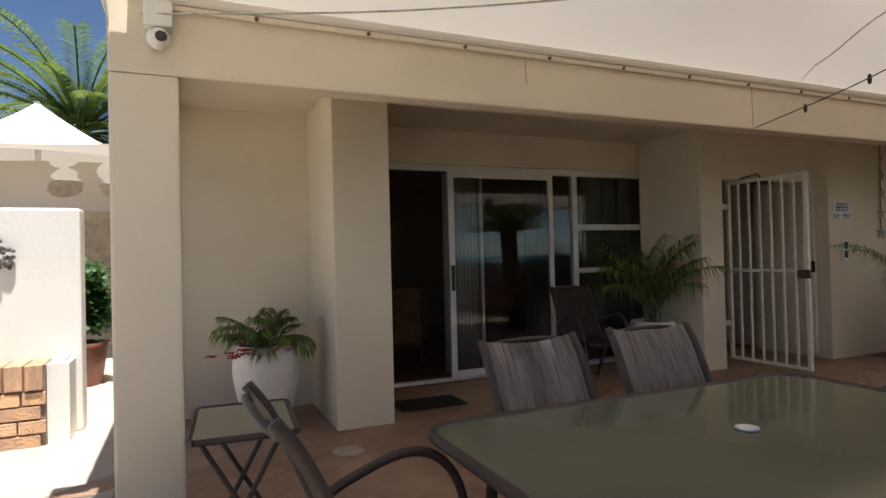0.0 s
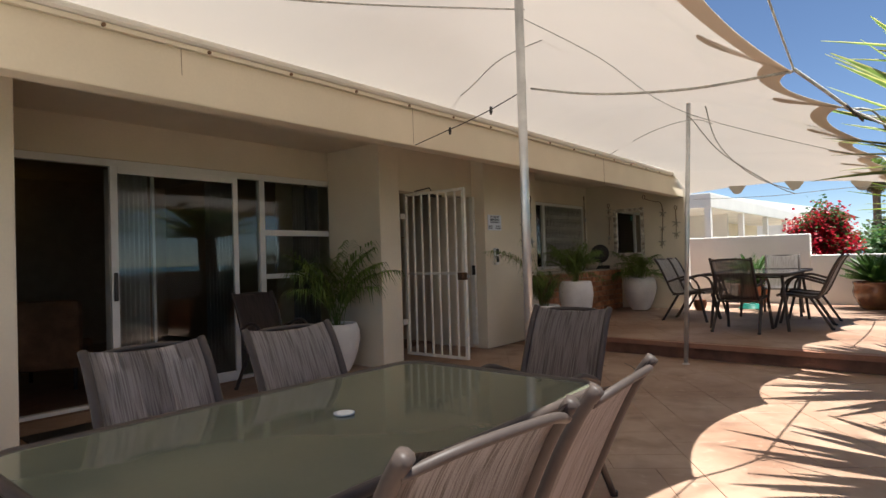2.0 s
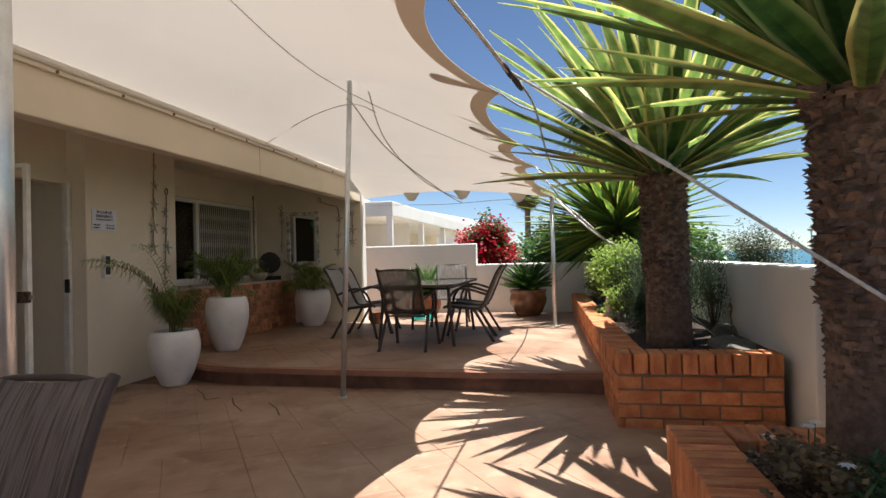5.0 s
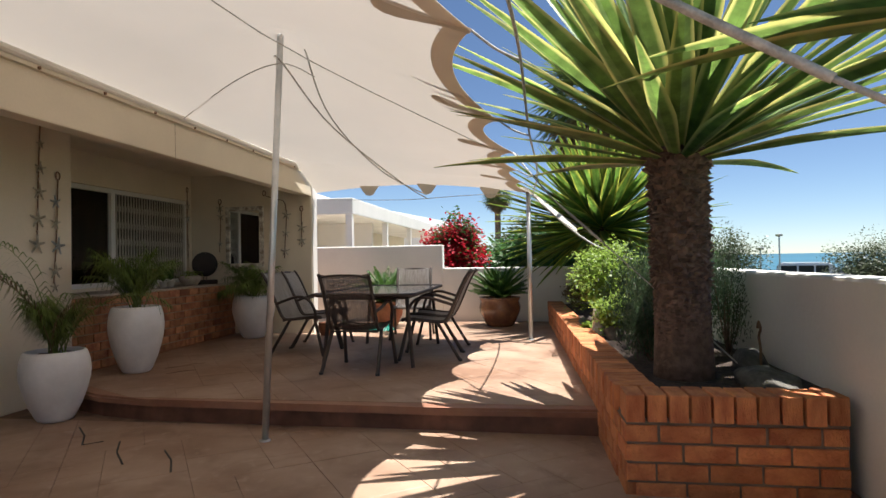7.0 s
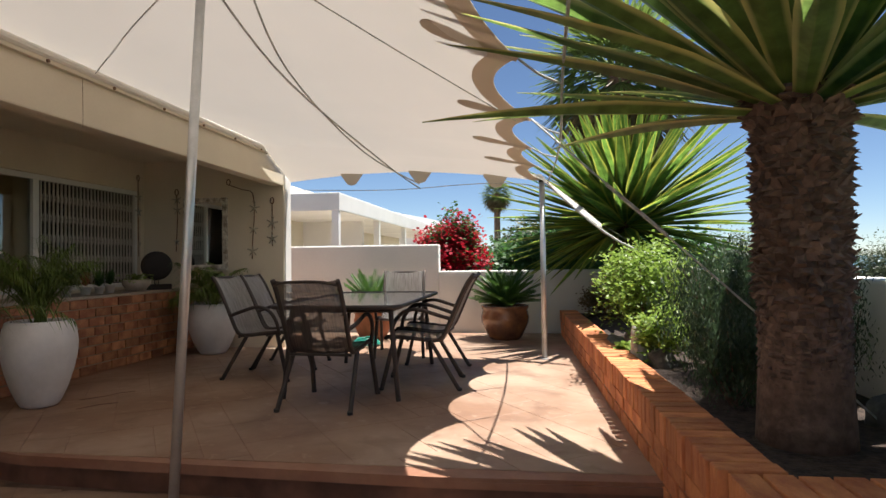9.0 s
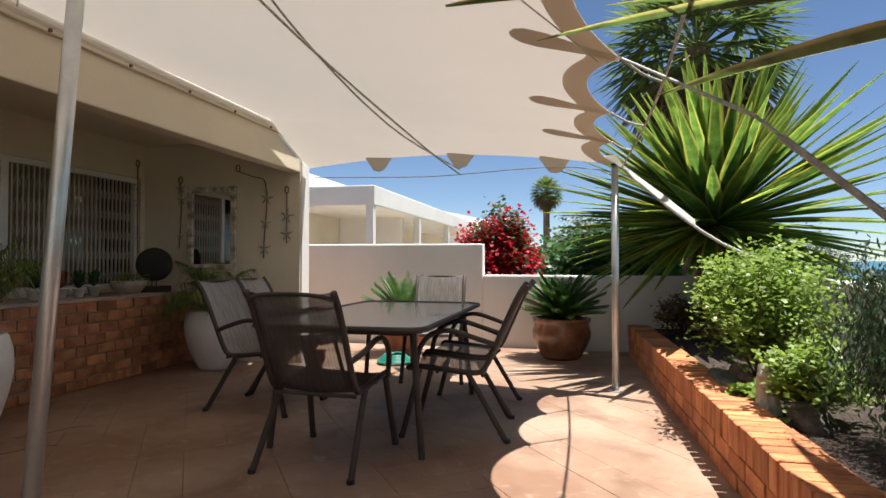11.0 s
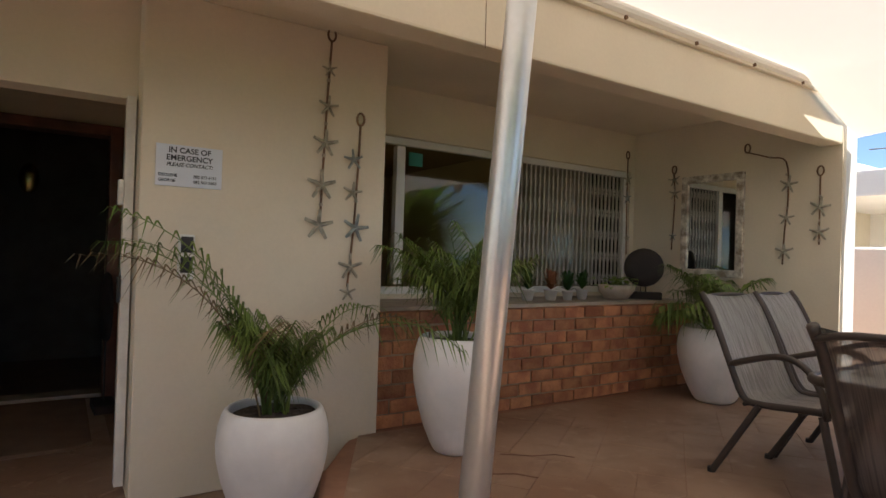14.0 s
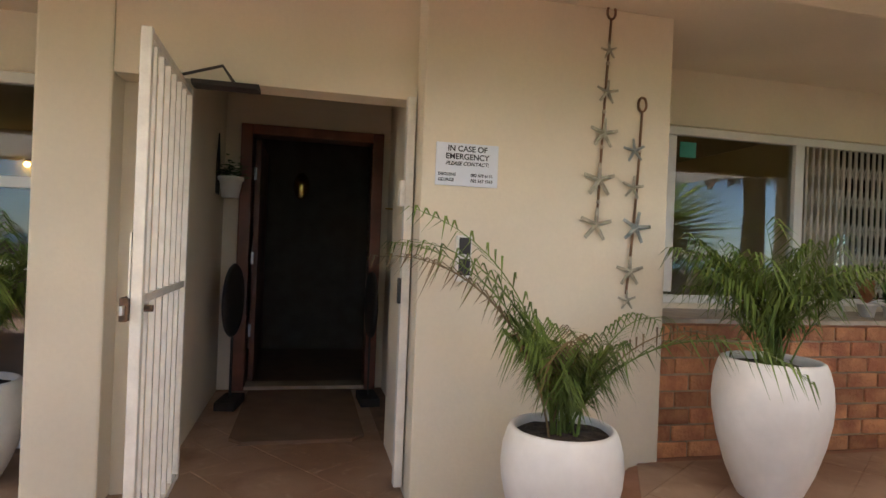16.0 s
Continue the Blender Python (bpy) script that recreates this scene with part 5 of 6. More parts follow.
garland([(xe, 2.68, 1.98), (xe, 2.67, 1.7), (xe, 2.69, 1.3)], [((xe, 2.68, 1.92), .06, "star"), ((xe, 2.67, 1.80), .06, "star"), ((xe, 2.68, 1.42), .04, "grey_star")], "cord with starfish beside the worn mirror", "x")
garland([(xe, 2.02, 2.08), (xe, 1.85, 2.02), (xe, 1.72, 1.97), (xe, 1.70, 1.7), (xe, 1.72, 1.45), (xe, 1.73, 1.2)], [((xe, 1.70, 1.80), .07, "star"), ((xe, 1.71, 1.55), .06, "star"), ((xe, 1.72, 1.30), .07, "star")], "cord of starfish draped down the end wall", "x")
garland([(xe, 1.48, 1.85), (xe, 1.48, 1.5), (xe, 1.48, 1.35)], [((xe, 1.48, 1.62), .075, "star"), ((xe, 1.48, 1.44), .07, "star")], "short cord with two starfish on the end wall", "x")

# ---- brick planters: soil, and the big plants ----
PL2 = dict(x0=4.80, x1=10.95, y0=-2.05, y1=-3.12, h=0.49)
PL1 = dict(x0=0.4, x1=3.42, y0=-2.14, y1=-3.25, h=0.43)
def y_front(x): return -2.05 + (x - 4.8) * 0.028
bm = B(); prism(bm, [(4.80 + .008, -2.05 - .008), (10.95, y_front(10.95) - .008), (10.95, -3.12), (4.808, -3.05)], -0.02, 0.37)
solid("planter_core", bm, M["mortar"], "mortar core of the long brick planter", kind="structure")
bm = B(); prism(bm, [(5.0, -2.25), (10.95, y_front(10.95) - .2), (10.95, -3.12), (5.0, -3.12)], 0.37, 0.44)
for v in bm.verts: v.co.z += R.uniform(0, .005)
solid("planter_soil", bm, M["soil"], "dark soil in the long planter", kind="structure")
bm = B(); prism(bm, [(0.43, -2.148), (3.412, -2.148), (3.412, -3.25), (0.43, -3.25)], -0.02, 0.31)
solid("planter_core", bm, M["mortar"], "mortar core of the near brick planter", kind="structure")
bm = B(); prism(bm, [(0.6, -2.34), (3.2, -2.34), (3.2, -3.25), (0.6, -3.25)], 0.31, 0.38)
solid("planter_soil", bm, M["soil"], "dark soil in the near planter", kind="structure")

def agave_tree(x, y, z, H, r, L, n, label, seed, lean=(0, 0), crown_z=0.0, mt="yucca", low=-0.25, wleaf=0.058):
    """A thick scaly trunk with a rosette of long stiff leaves, each leaf a part."""
    rr = random.Random(seed); t = thing("agave_tree", label, "agave tree", "agave trees", (x, y, z))
    bm = B(); pts = [(lean[0] * k / 12, lean[1] * k / 12, H * k / 12) for k in range(13)]
    tube(bm, pts, r * 0.82, 20, [1.12, 1.08, 1.04, 1.0, 0.98, 0.96, .95, .94, .94, .95, .97, .98, .95])
    bm2, rows = B(), int(H / 0.026)
    for k in range(2, rows + 1):
        f = k / rows; flare = 1 + 0.22 * max(0, (f - .90) / .10); zz = H * f
        cx, cy = lean[0] * f, lean[1] * f; n2 = 30
        for j in range(n2):
            small = 1 if f > .42 else .45 + .3 * f
            a = j * 2 * math.pi / n2 + k * 0.65 + rr.uniform(-.10, .10)
            o, s = Vector((math.cos(a), math.sin(a), 0)), Vector((-math.sin(a), math.cos(a), 0))
            c = Vector((cx, cy, zz)) + o * r * .78 * flare
            w, q, up = .021 * rr.uniform(.6, 1.5) * r / .19, rr.uniform(.006, .040) * small ** 2, rr.uniform(-.028, .030) * small
            tip = c + o * (r * .03 + q) + Vector((0, 0, up)) + s * rr.uniform(-.015, .015)
            lo, hi = Vector((0, 0, -.014)), Vector((0, 0, .016))
            v = [bm2.verts.new(p) for p in (c - s * w + lo, c + s * w + lo, c + s * w * .8 + hi, c - s * w * .8 + hi, tip - s * w * .35, tip + s * w * .45)]
            for fc in ((0, 1, 5, 4), (1, 2, 5), (2, 3, 4, 5), (3, 0, 4)): bm2.faces.new([v[i] for i in fc])
    tr = part("trunk", bm, M["bark"], t, smooth=True)
    part("leaf_base", bm2, M["bark"], tr, "ragged dry leaf bases", kind="stuff")
    variants = []
    for q in range(5):
        bm = B(); uvl = bm.loops.layers.uv.new("UVMap"); sag = (0.0, 0.03, 0.06, 0.02, 0.07)[q]
        ribbon(bm, uvl, [(0.04 + L * k / 12, 0, -sag * (k / 12) ** 2.2 * L) for k in range(13)], wleaf, fold=0.38, prof=lambda k: (0.62 + 0.62 * min(1, k * 2.6)) * (1 if k < .45 else max(0.03, 1 - (k - .45) / .55) ** .75))
        bmesh.ops.solidify(bm, geom=bm.faces[:], thickness=0.004)
        me = bpy.data.meshes.new("leaf"); bm.to_mesh(me); bm.free(); me.materials.append(M[mt]); variants.append(me)
    for i in range(n):
        f = i / n; el = 1.45 - (1.45 - low) * f ** 0.95; az = i * 2.39996 + rr.uniform(-.1, .1); s = rr.uniform(.85, 1.08) * (0.85 + .2 * math.sin(math.pi * f))
        ob = new("leaf", variants[4 if f > .9 else rr.randrange(4)]); ob.parent = t
        d = 0.10 * (1 - math.exp(-3 * f)); c = Vector((lean[0] + math.cos(az) * d, lean[1] + math.sin(az) * d, H + .05 - .12 * f))
        ob.matrix_basis = Matrix.Translation(c) @ Euler((rr.uniform(-.25, .25), -el, az)).to_matrix().to_4x4() @ Matrix.Diagonal((s, s, s, 1))
    return t
agave_tree(5.50, -2.50, 0.42, 1.33, 0.19, 1.50, 110, "agave tree with thick scaly trunk and green and yellow rosette", 5, lean=(-0.08, 0.03), low=0.07)
agave_tree(3.07, -2.80, 0.36, 1.37, 0.21, 1.42, 100, "near agave tree with a rough brown trunk in the small planter", 23, lean=(0.10, 0.0), low=0.05)
agave_tree(10.3, -2.62, 0.42, 1.14, 0.17, 1.55, 240, "spiky agave with dense pointed leaves at the planter's far end", 14, mt="yucca_far", low=-0.50, wleaf=0.058)
def bush(name, label, cat, cx, cy, cz, rx, ry, rz, n, size, material, seed, stems=9, flowers=None, kindpart="foliage", up=0.0, narrow=0.45):
    """A shrub: thin limbs and a crown of many small leaves with gaps."""
    rr = random.Random(seed); t = thing(name, label, cat, at=(cx, cy, cz))
    bm = B(); tips = []
    for i in range(stems):
        a, q = rr.uniform(0, 6.28), rr.uniform(.2, .85); e = Vector((math.cos(a) * rx * q, math.sin(a) * ry * q, rz * rr.uniform(1.0, 1.75)))
        m = e * .5 + Vector((rr.gauss(0, .06 * rx), rr.gauss(0, .06 * ry), 0)); tube(bm, smooth_path([(0, 0, 0), m, e], 3), max(0.006, rx * .02), 5, [1, .85, .7, .6, .5, .4, .3]); tips += [m.lerp(e, f) for f in (.2, .5, .8, 1)]
    part("branchwork", bm, M["bark"], t, kind="stuff")
    clumps = [Vector((rr.gauss(0, .45) * rx, rr.gauss(0, .45) * ry, rz + rr.gauss(0, .42) * rz)) for _ in range(max(8, n // 40))] + tips
    clumps = [c for c in clumps if (c.x / rx) ** 2 + (c.y / ry) ** 2 + ((c.z - rz) / rz) ** 2 < 1.25 and c.z > 0.02]
    V, F, V2, F2 = [], [], [], []
    for i in range(n):
        c = rr.choice(clumps); p = c + Vector((rr.gauss(0, .13) * rx, rr.gauss(0, .13) * ry, rr.gauss(0, .12) * rz))
        a = rr.uniform(0, 6.28); d = Vector((math.cos(a), math.sin(a), rr.uniform(-.4, .9) + up)).normalized() * size * rr.uniform(.7, 1.3); s = d.cross(Vector((rr.gauss(0, .5), rr.gauss(0, .5), 1))).normalized() * size * narrow
        fl = flowers and (c.x * 37 + c.z * 91) % 1.0 < flowers[1]
        vv, ff = (V2, F2) if fl else (V, F); b = len(vv)
        vv += [p, p + d * .5 + s, p + d, p + d * .5 - s]; ff.append((b, b + 1, b + 2, b + 3))
    me = bpy.data.meshes.new(kindpart); me.from_pydata([tuple(v) for v in V], [], F); me.materials.append(M[material]); part(kindpart, me, None, t)
    if V2:
        me = bpy.data.meshes.new("blossom"); me.from_pydata([tuple(v) for v in V2], [], F2); me.materials.append(M[flowers[0]]); part("blossom", me, None, t, flowers[2])
    return t
bush("shrub", "bright green leafy shrub in the brick planter", "shrub", 8.10, -2.40, 0.42, 0.50, 0.40, 0.44, 9000, 0.032, "bright", 1, stems=16)
bush("shrub", "light green low shrub in the planter", "shrub", 7.22, -2.36, 0.42, 0.24, 0.20, 0.20, 3200, 0.032, "bright", 2)
bush("rosemary_bush", "dark upright rosemary bush in the planter", "shrub", 6.62, -2.62, 0.42, 0.55, 0.36, 0.40, 21000, 0.032, "dull", 3, stems=26, up=1.6, narrow=.14)
bush("rosemary_bush", "dark rosemary bush at the agave's foot", "shrub", 6.05, -2.42, 0.42, 0.32, 0.22, 0.24, 8000, 0.028, "dull", 13, stems=22, up=1.6, narrow=.14)
bush("rosemary_bush", "tall rosemary behind the agave trunk", "shrub", 6.3, -3.0, 0.42, 0.30, 0.14, 0.42, 3500, 0.026, "dull", 14, stems=16, up=1.6, narrow=.14)
bush("shrub", "dry reddish shrub at the planter's far corner", "shrub", 10.35, -2.35, 0.40, 0.40, 0.30, 0.22, 2200, 0.032, "dryleaf", 4)
bush("shrub", "pale scraggly plant in the near planter", "shrub", 2.75, -2.42, 0.36, 0.28, 0.16, 0.10, 1800, 0.022, "dryleaf", 5, stems=14)
bush("shrub", "dark green strappy plant in the near planter", "shrub", 2.30, -2.72, 0.36, 0.45, 0.3, 0.13, 2500, 0.07, "bushg", 6, stems=12, up=.7, narrow=.10)
for x, y, z, rad, k in ((2.02, -2.62, 0.44, 0.13, 34), (1.72, -2.5, 0.42, 0.10, 22)):
    fl = thing("red_flowers", "small red flowers among the strappy leaves in the near planter", "flowers", at=(x, y, z))
    for i in range(k):
        p = Vector((R.gauss(0, rad), R.gauss(0, rad * .7), R.gauss(0.02, .05))); bm = B()
        for q in range(5):
            a = q * 1.257 + p.x * 40; ribbon(bm, None, [p, p + Vector((math.cos(a) * .014, math.sin(a) * .014, .008)), p + Vector((math.cos(a) * .026, math.sin(a) * .026, .002))], 0.010)
        part("blossom", bm, M["redflower"], fl)
dz = thing("white_flowers", "white daisy-like flowers on thin stems in the near planter", "flowers", at=(2.95, -2.50, 0.38))
for i, (x, y, z) in enumerate(((0, 0, .17), (-.10, .05, .13), (.08, .10, .11), (-.32, .02, .15), (.13, -.07, .15))):
    part("stem", tube(B(), [(x * .6, y * .6, 0), (x, y, z)], .002, 5), M["bushg"], dz)
    bm = B()
    for q in range(9):
        a = q * .698; p = Vector((x, y, z)); ribbon(bm, None, [p, p + Vector((math.cos(a) * .016, math.sin(a) * .016, .004)), p + Vector((math.cos(a) * .028, math.sin(a) * .028, 0))], 0.006)
    part("blossom", bm, M["pot"], dz)
for x, y, n, q in ((2.45, -2.62, 46, 0.30), (2.05, -2.55, 40, 0.26), (2.85, -2.75, 30, 0.24), (1.6, -2.65, 40, 0.28)):
    sp = thing("strappy_plant", "arching dark green strap-leaved clump in the near planter", "plant", "strappy clumps", at=(x, y, 0.37))
    bm = B()
    for i in range(n):
        a, L2 = R.uniform(0, 6.28), q * R.uniform(.6, 1.1); ribbon(bm, None, arch((R.gauss(0, .02), R.gauss(0, .02), 0), a, L2, R.uniform(.8, 1.4), R.uniform(1.2, 2.2), 7), 0.0075)
    part("foliage", bm, M["bushg"], sp, kind="stuff")
bush("succulent", "small yellow-green succulents by the brick edge", "shrub", 7.55, -2.22, 0.43, 0.20, 0.10, 0.06, 350, 0.06, "bright", 8, stems=3)
def rock(x, y, z, s, seed, label="rough grey garden stone in the planter"):
    rr = random.Random(seed); bm = B(); bmesh.ops.create_icosphere(bm, subdivisions=3, radius=1)
    for v in bm.verts: v.co = Vector((v.co.x * s[0], v.co.y * s[1], v.co.z * s[2])) * (1 + .28 * noise.noise(v.co * 1.6 + Vector((seed, 0, 0))))
    o = solid("stone", bm, M["stone"], label, "stone", "garden stones", smooth=True); o.location = (x, y, z); return o
rock(7.15, -2.33, 0.46, (.14, .09, .10), 2); rock(8.0, -2.16, 0.46, (.30, .07, .06), 3); rock(5.25, -2.86, 0.46, (.24, .16, .075), 5, "flat dark stone behind the planter bricks"); rock(5.75, -2.95, 0.47, (.12, .1, .1), 6)
lg = thing("driftwood_log", "weathered brown log lying behind the planter's brick edge", "log", at=(7.95, -2.30, 0.47))
bm = B(); tube(bm, smooth_path([(-.42, .03, 0), (-.2, 0, .01), (.1, .02, .02), (.4, -.03, 0)], 4), .055, 12, [.75 + .2 * math.sin(k * 1.7) for k in range(13)]); part("log", bm, M["bark"], lg)
st2 = thing("driftwood_stump", "pale grey upright driftwood stump on the planter soil", "log", at=(7.36, -2.22, 0.43))
bm = B(); tube(bm, [(0, 0, 0), (.01, 0, .10), (-.01, .01, .20), (.0, .02, .25)], .055, 10, [1.2, .95, .8, .45]); part("log", bm, M["rope"], st2)
hk = thing("garden_ornament", "small rusty metal hook ornament standing in the planter", "ornament", at=(5.65, -2.98, 0.43)); part("rod", tube(B(), smooth_path([(0, 0, 0), (0, 0, .15), (.02, 0, .22), (-.01, 0, .27), (.02, 0, .31), (.035, 0, .27)], 4), .008), M["browncord"], hk)

# ---- beyond the walls ----
bm = B(); box(bm, 11.24, -8.8, -.30, 49, 40, -.24); solid("lawn", bm, M["grass"], "grass verge beyond the garden wall", kind="structure")
bm = B(); box(bm, 10, -26, -1.52, 95, -14, -1.46); solid("road", bm, M["asphalt"], "coastal road", kind="structure")
bm = B(); box(bm, 100, -3000, -2.0, 3000, 3000, -1.47); box(bm, -500, -3000, -2.0, 100, -75, -1.47)
solid("sea", bm, M["sea"], "turquoise sea up to the horizon", kind="structure")
# unseen pale slab, added against the lawn's green bounce on the neighbour's veranda
bm = B(); box(bm, 11.24, 0.5, -.2, 34, 14, -.17); solid("pavement_neighbour", bm, M["paving"], "unseen pale slab added to bounce light onto the neighbouring house", kind="structure")
def house(x, y, label):
    t = thing("neighbour_house", label, "house", at=(x, y, 0))
    part("roof", box(B(), 0, 0, 2.13, 14, 7, 2.48, .02), M["white"], t); part("upper_block", box(B(), 0.3, 1.6, 2.48, 3.2, 4.0, 2.85, .02), M["white"], t)
    for i in range(4): part("column", box(B(), 0.0 + i * 3.1, 0.02, 0, 0.14 + i * 3.1, .16, 2.13, .01), M["white"], t)
    part("wall", box(B(), 1.6, 2.1, 0, 1.75, 7, 2.13), M["cream"], t); part("wall", box(B(), 1.2, 1.9, 0, 14, 2.1, 2.13), M["cream"], t); part("wall", box(B(), 3.0, 0.4, 0, 3.12, 1.9, 2.13), M["white"], t)
    part("roof_sheet", prism(B(), [(3, 2.0), (14, 2.0), (14, 6.5), (3, 6.5)], 2.49, 2.75), M["roofgrey"], t)
    return t
house(13.8, 2.05, "white flat-roofed neighbouring house with a columned veranda")
h2 = thing("far_house", "low house with a grey sloping roof behind the neighbour", "house", at=(34, 3.0, 0))
part("wall", box(B(), 0, 0, 0, 10, 12, 2.9), M["white"], h2)
bm = B(); v = [bm.verts.new(p) for p in ((-.5, -1.5, 2.9), (10.5, -1.5, 2.9), (10.5, 12.5, 2.9), (-.5, 12.5, 2.9), (5, 4, 4.3), (5, 11, 4.3))]
for f in ((0, 1, 4), (1, 2, 5, 4), (2, 3, 5), (3, 0, 4, 5), (3, 2, 1, 0)): bm.faces.new([v[i] for i in f])
part("roof", bm, M["roofgrey"], h2)
bush("bougainvillea", "bougainvillea in full crimson bloom behind the wall", "bush", 13.4, -0.10, 0.0, 0.62, 0.62, 1.0, 22000, 0.06, "bushg", 21, stems=26, flowers=("magenta", .64, "crimson bracts"), narrow=.6)
bush("hedge", "green leafy hedge bush behind the wall", "bush", 14.6, -2.0, 0, 1.4, 1.2, 0.85, 42000, 0.10, "bushg", 22, stems=14)
bush("hedge", "green leafy hedge bush behind the wall", "bush", 17.5, -4.3, 0, 1.7, 1.5, 0.9, 30000, 0.13, "bushg", 23, stems=12)
bush("coast_tree", "grey-green wind-shaped coastal tree", "tree", 24, -2.6, 0, 2.4, 2.2, 1.25, 26000, 0.15, "tree_leaf", 24, stems=14)
bush("coast_tree", "olive-green coastal bush by the road", "tree", 30, -10.5, -1.5, 1.6, 1.6, 1.9, 15000, 0.09, "tree_leaf", 25, stems=16)
bush("coast_tree", "olive-green coastal bush by the road", "tree", 34, -18.5, -1.5, 2.2, 2.0, 1.7, 15000, 0.10, "tree_leaf", 26, stems=16)
bush("coast_tree", "low coastal scrub beyond the wall", "tree", 46, -29, -1.5, 6, 2.6, 0.6, 12000, 0.12, "tree_leaf", 27, stems=16)
def fan_palm(x, y, H, r, crown, label, seed, skirt=True):
    rr = random.Random(seed); t = thing("fan_palm", label, "palm tree", "fan palms", (x, y, 0))
    part("trunk", tube(B(), [(0, 0, 0), (.05, 0, H * .5), (0, 0, H)], r, 12, [1.3, 1, .95]), M["bark"], t)
    for i in range(84):
        az = i * 2.4; el = 1.3 - 2.8 * (i / 84); bm = B(); dr = Vector((math.cos(az) * math.cos(el), math.sin(az) * math.cos(el), math.sin(el))); s = dr.cross(Vector((0, 0, 1))).normalized(); q = s.cross(dr)
        o = dr * crown * .45
        tube(bm, [(0, 0, 0), o], crown * .01, 4)
        for k in range(17):
            b = (k - 8) / 8 * 1.35; e = o + (dr * math.cos(b) + s * math.sin(b)) * crown * .5 * rr.uniform(.85, 1.1) - Vector((0, 0, crown * .09 * (1 + abs(b)))); ribbon(bm, None, [o, o.lerp(e, .6) + q * .02, e], crown * .018)
        ob = part("frond", bm, M["dryleaf"] if el < -.55 else M["palmleaf"], t); ob.location = (0, 0, H)
    return t
fan_palm(13.0, -3.0, 4.15, .19, 1.60, "tall fan palm with a shaggy crown beyond the planter", 3)
fan_palm(33, 0.0, 4.5, .16, 1.0, "distant fan palm against the sky", 4)
def vehicle(x, y, rz, label):
    t = thing("van", label, "car", at=(x, y, -1.45), rz=rz); bm = B()
    pr = [(-2.4, .35), (-2.42, 1.2), (-2.25, 1.85), (-2.1, 1.93), (.6, 1.93), (.85, 1.85), (1.65, 1.15), (2.35, .95), (2.5, .7), (2.5, .35)]
    a = [bm.verts.new((u, -.9, v)) for u, v in pr]; b = [bm.verts.new((u, .9, v)) for u, v in pr]; bm.faces.new(a), bm.faces.new(b[::-1])
    for i in range(len(pr)): bm.faces.new((a[i], b[i], b[(i + 1) % len(pr)], a[(i + 1) % len(pr)]))
    bmesh.ops.bevel(bm, geom=bm.edges[:], offset=.06, segments=2, affect="EDGES"); part("body", bm, M["carwhite"], t)
    for x0, x1 in ((-2.1, -1.1), (-1.0, -.1), (.0, .75)):
        for s in (-.905, .885): part("window", prism(B(), [(x0, s), (x1, s), (x1, s + .02), (x0, s + .02)], 1.25, 1.72), M["carglass"], t)
    bm = B(); v = [bm.verts.new(p) for p in ((.92, -.75, 1.80), (.92, .75, 1.80), (1.68, .8, 1.17), (1.68, -.8, 1.17))]; bm.faces.new(v); bmesh.ops.solidify(bm, geom=bm.faces[:], thickness=.03); part("windscreen", bm, M["carglass"], t)
    for x0 in (-1.5, 1.55):
        for s in (-.85, .85): part("wheel", tube(B(), [(x0, s - .1, .33), (x0, s + .1, .33)], .33, 18), M["rubber"], t)
vehicle(46.0, -21.3, -115, "white van parked by the coastal road")
for x, y, h in ((40, -16.6, 3.6), (37.5, -14.6, 2.8)):
    t = thing("street_lamp", "slim grey post by the coastal road", "street lamp", at=(x, y, -1.46)); part("pole", tube(B(), [(0, 0, 0), (0, 0, h)], .05), M["steel"], t); part("lamp_head", lathe(B(), [(0, h), (.18, h + .05), (.22, h + .15), (0, h + .2)], 12), M["steel"], t)

# left of the house: bench wall, tents, date palm
bm = B(); box(bm, -6, 3.3, 0.0, -1.63, 3.5, 1.60, .02); solid("wall_side", bm, M["white"], "white rendered garden wall beside the house", kind="structure")
bm = B(); prism(bm, [(-1.67, 3.04), (-1.67, 3.298), (-1.80, 3.298), (-1.80, 3.04)], 0, .56, .03); solid("wall_bench_end", bm, M["white"], "white rendered end of the brick bench", kind="structure")
bm = B(); box(bm, -5, 3.02, 0, -1.802, 3.298, .53); solid("wall_bench_core", bm, M["mortar"], "mortar core of the brick bench", kind="structure")
sh = thing("shell_ornament", "grey shell mosaic ornament on the white wall", "ornament", at=(-2.13, 3.27, 1.27)); bm = B()
for i in range(60):
    a, q = R.uniform(0, 6.28), .12 * math.sqrt(R.random()); bmesh.ops.create_icosphere(bm, subdivisions=1, radius=.016, matrix=Matrix.Translation((math.cos(a) * q, R.uniform(-.02, .01), math.sin(a) * q)))
part("shells", bm, M["stone"], sh)
pot("plant_pot", -1.95, 5.2, 0, 0.28, 0.42, "brown pot beyond the white wall", "wood", prof=[(0, 0), (.8, 0), (.98, .9), (1.0, 1.0), (.9, 1.0), (.88, .9)])
bush("shrub", "dark leafy plant in the pot beyond the wall", "shrub", -1.95, 5.2, 0.36, .35, .3, .45, 5000, .06, "bushg", 41)
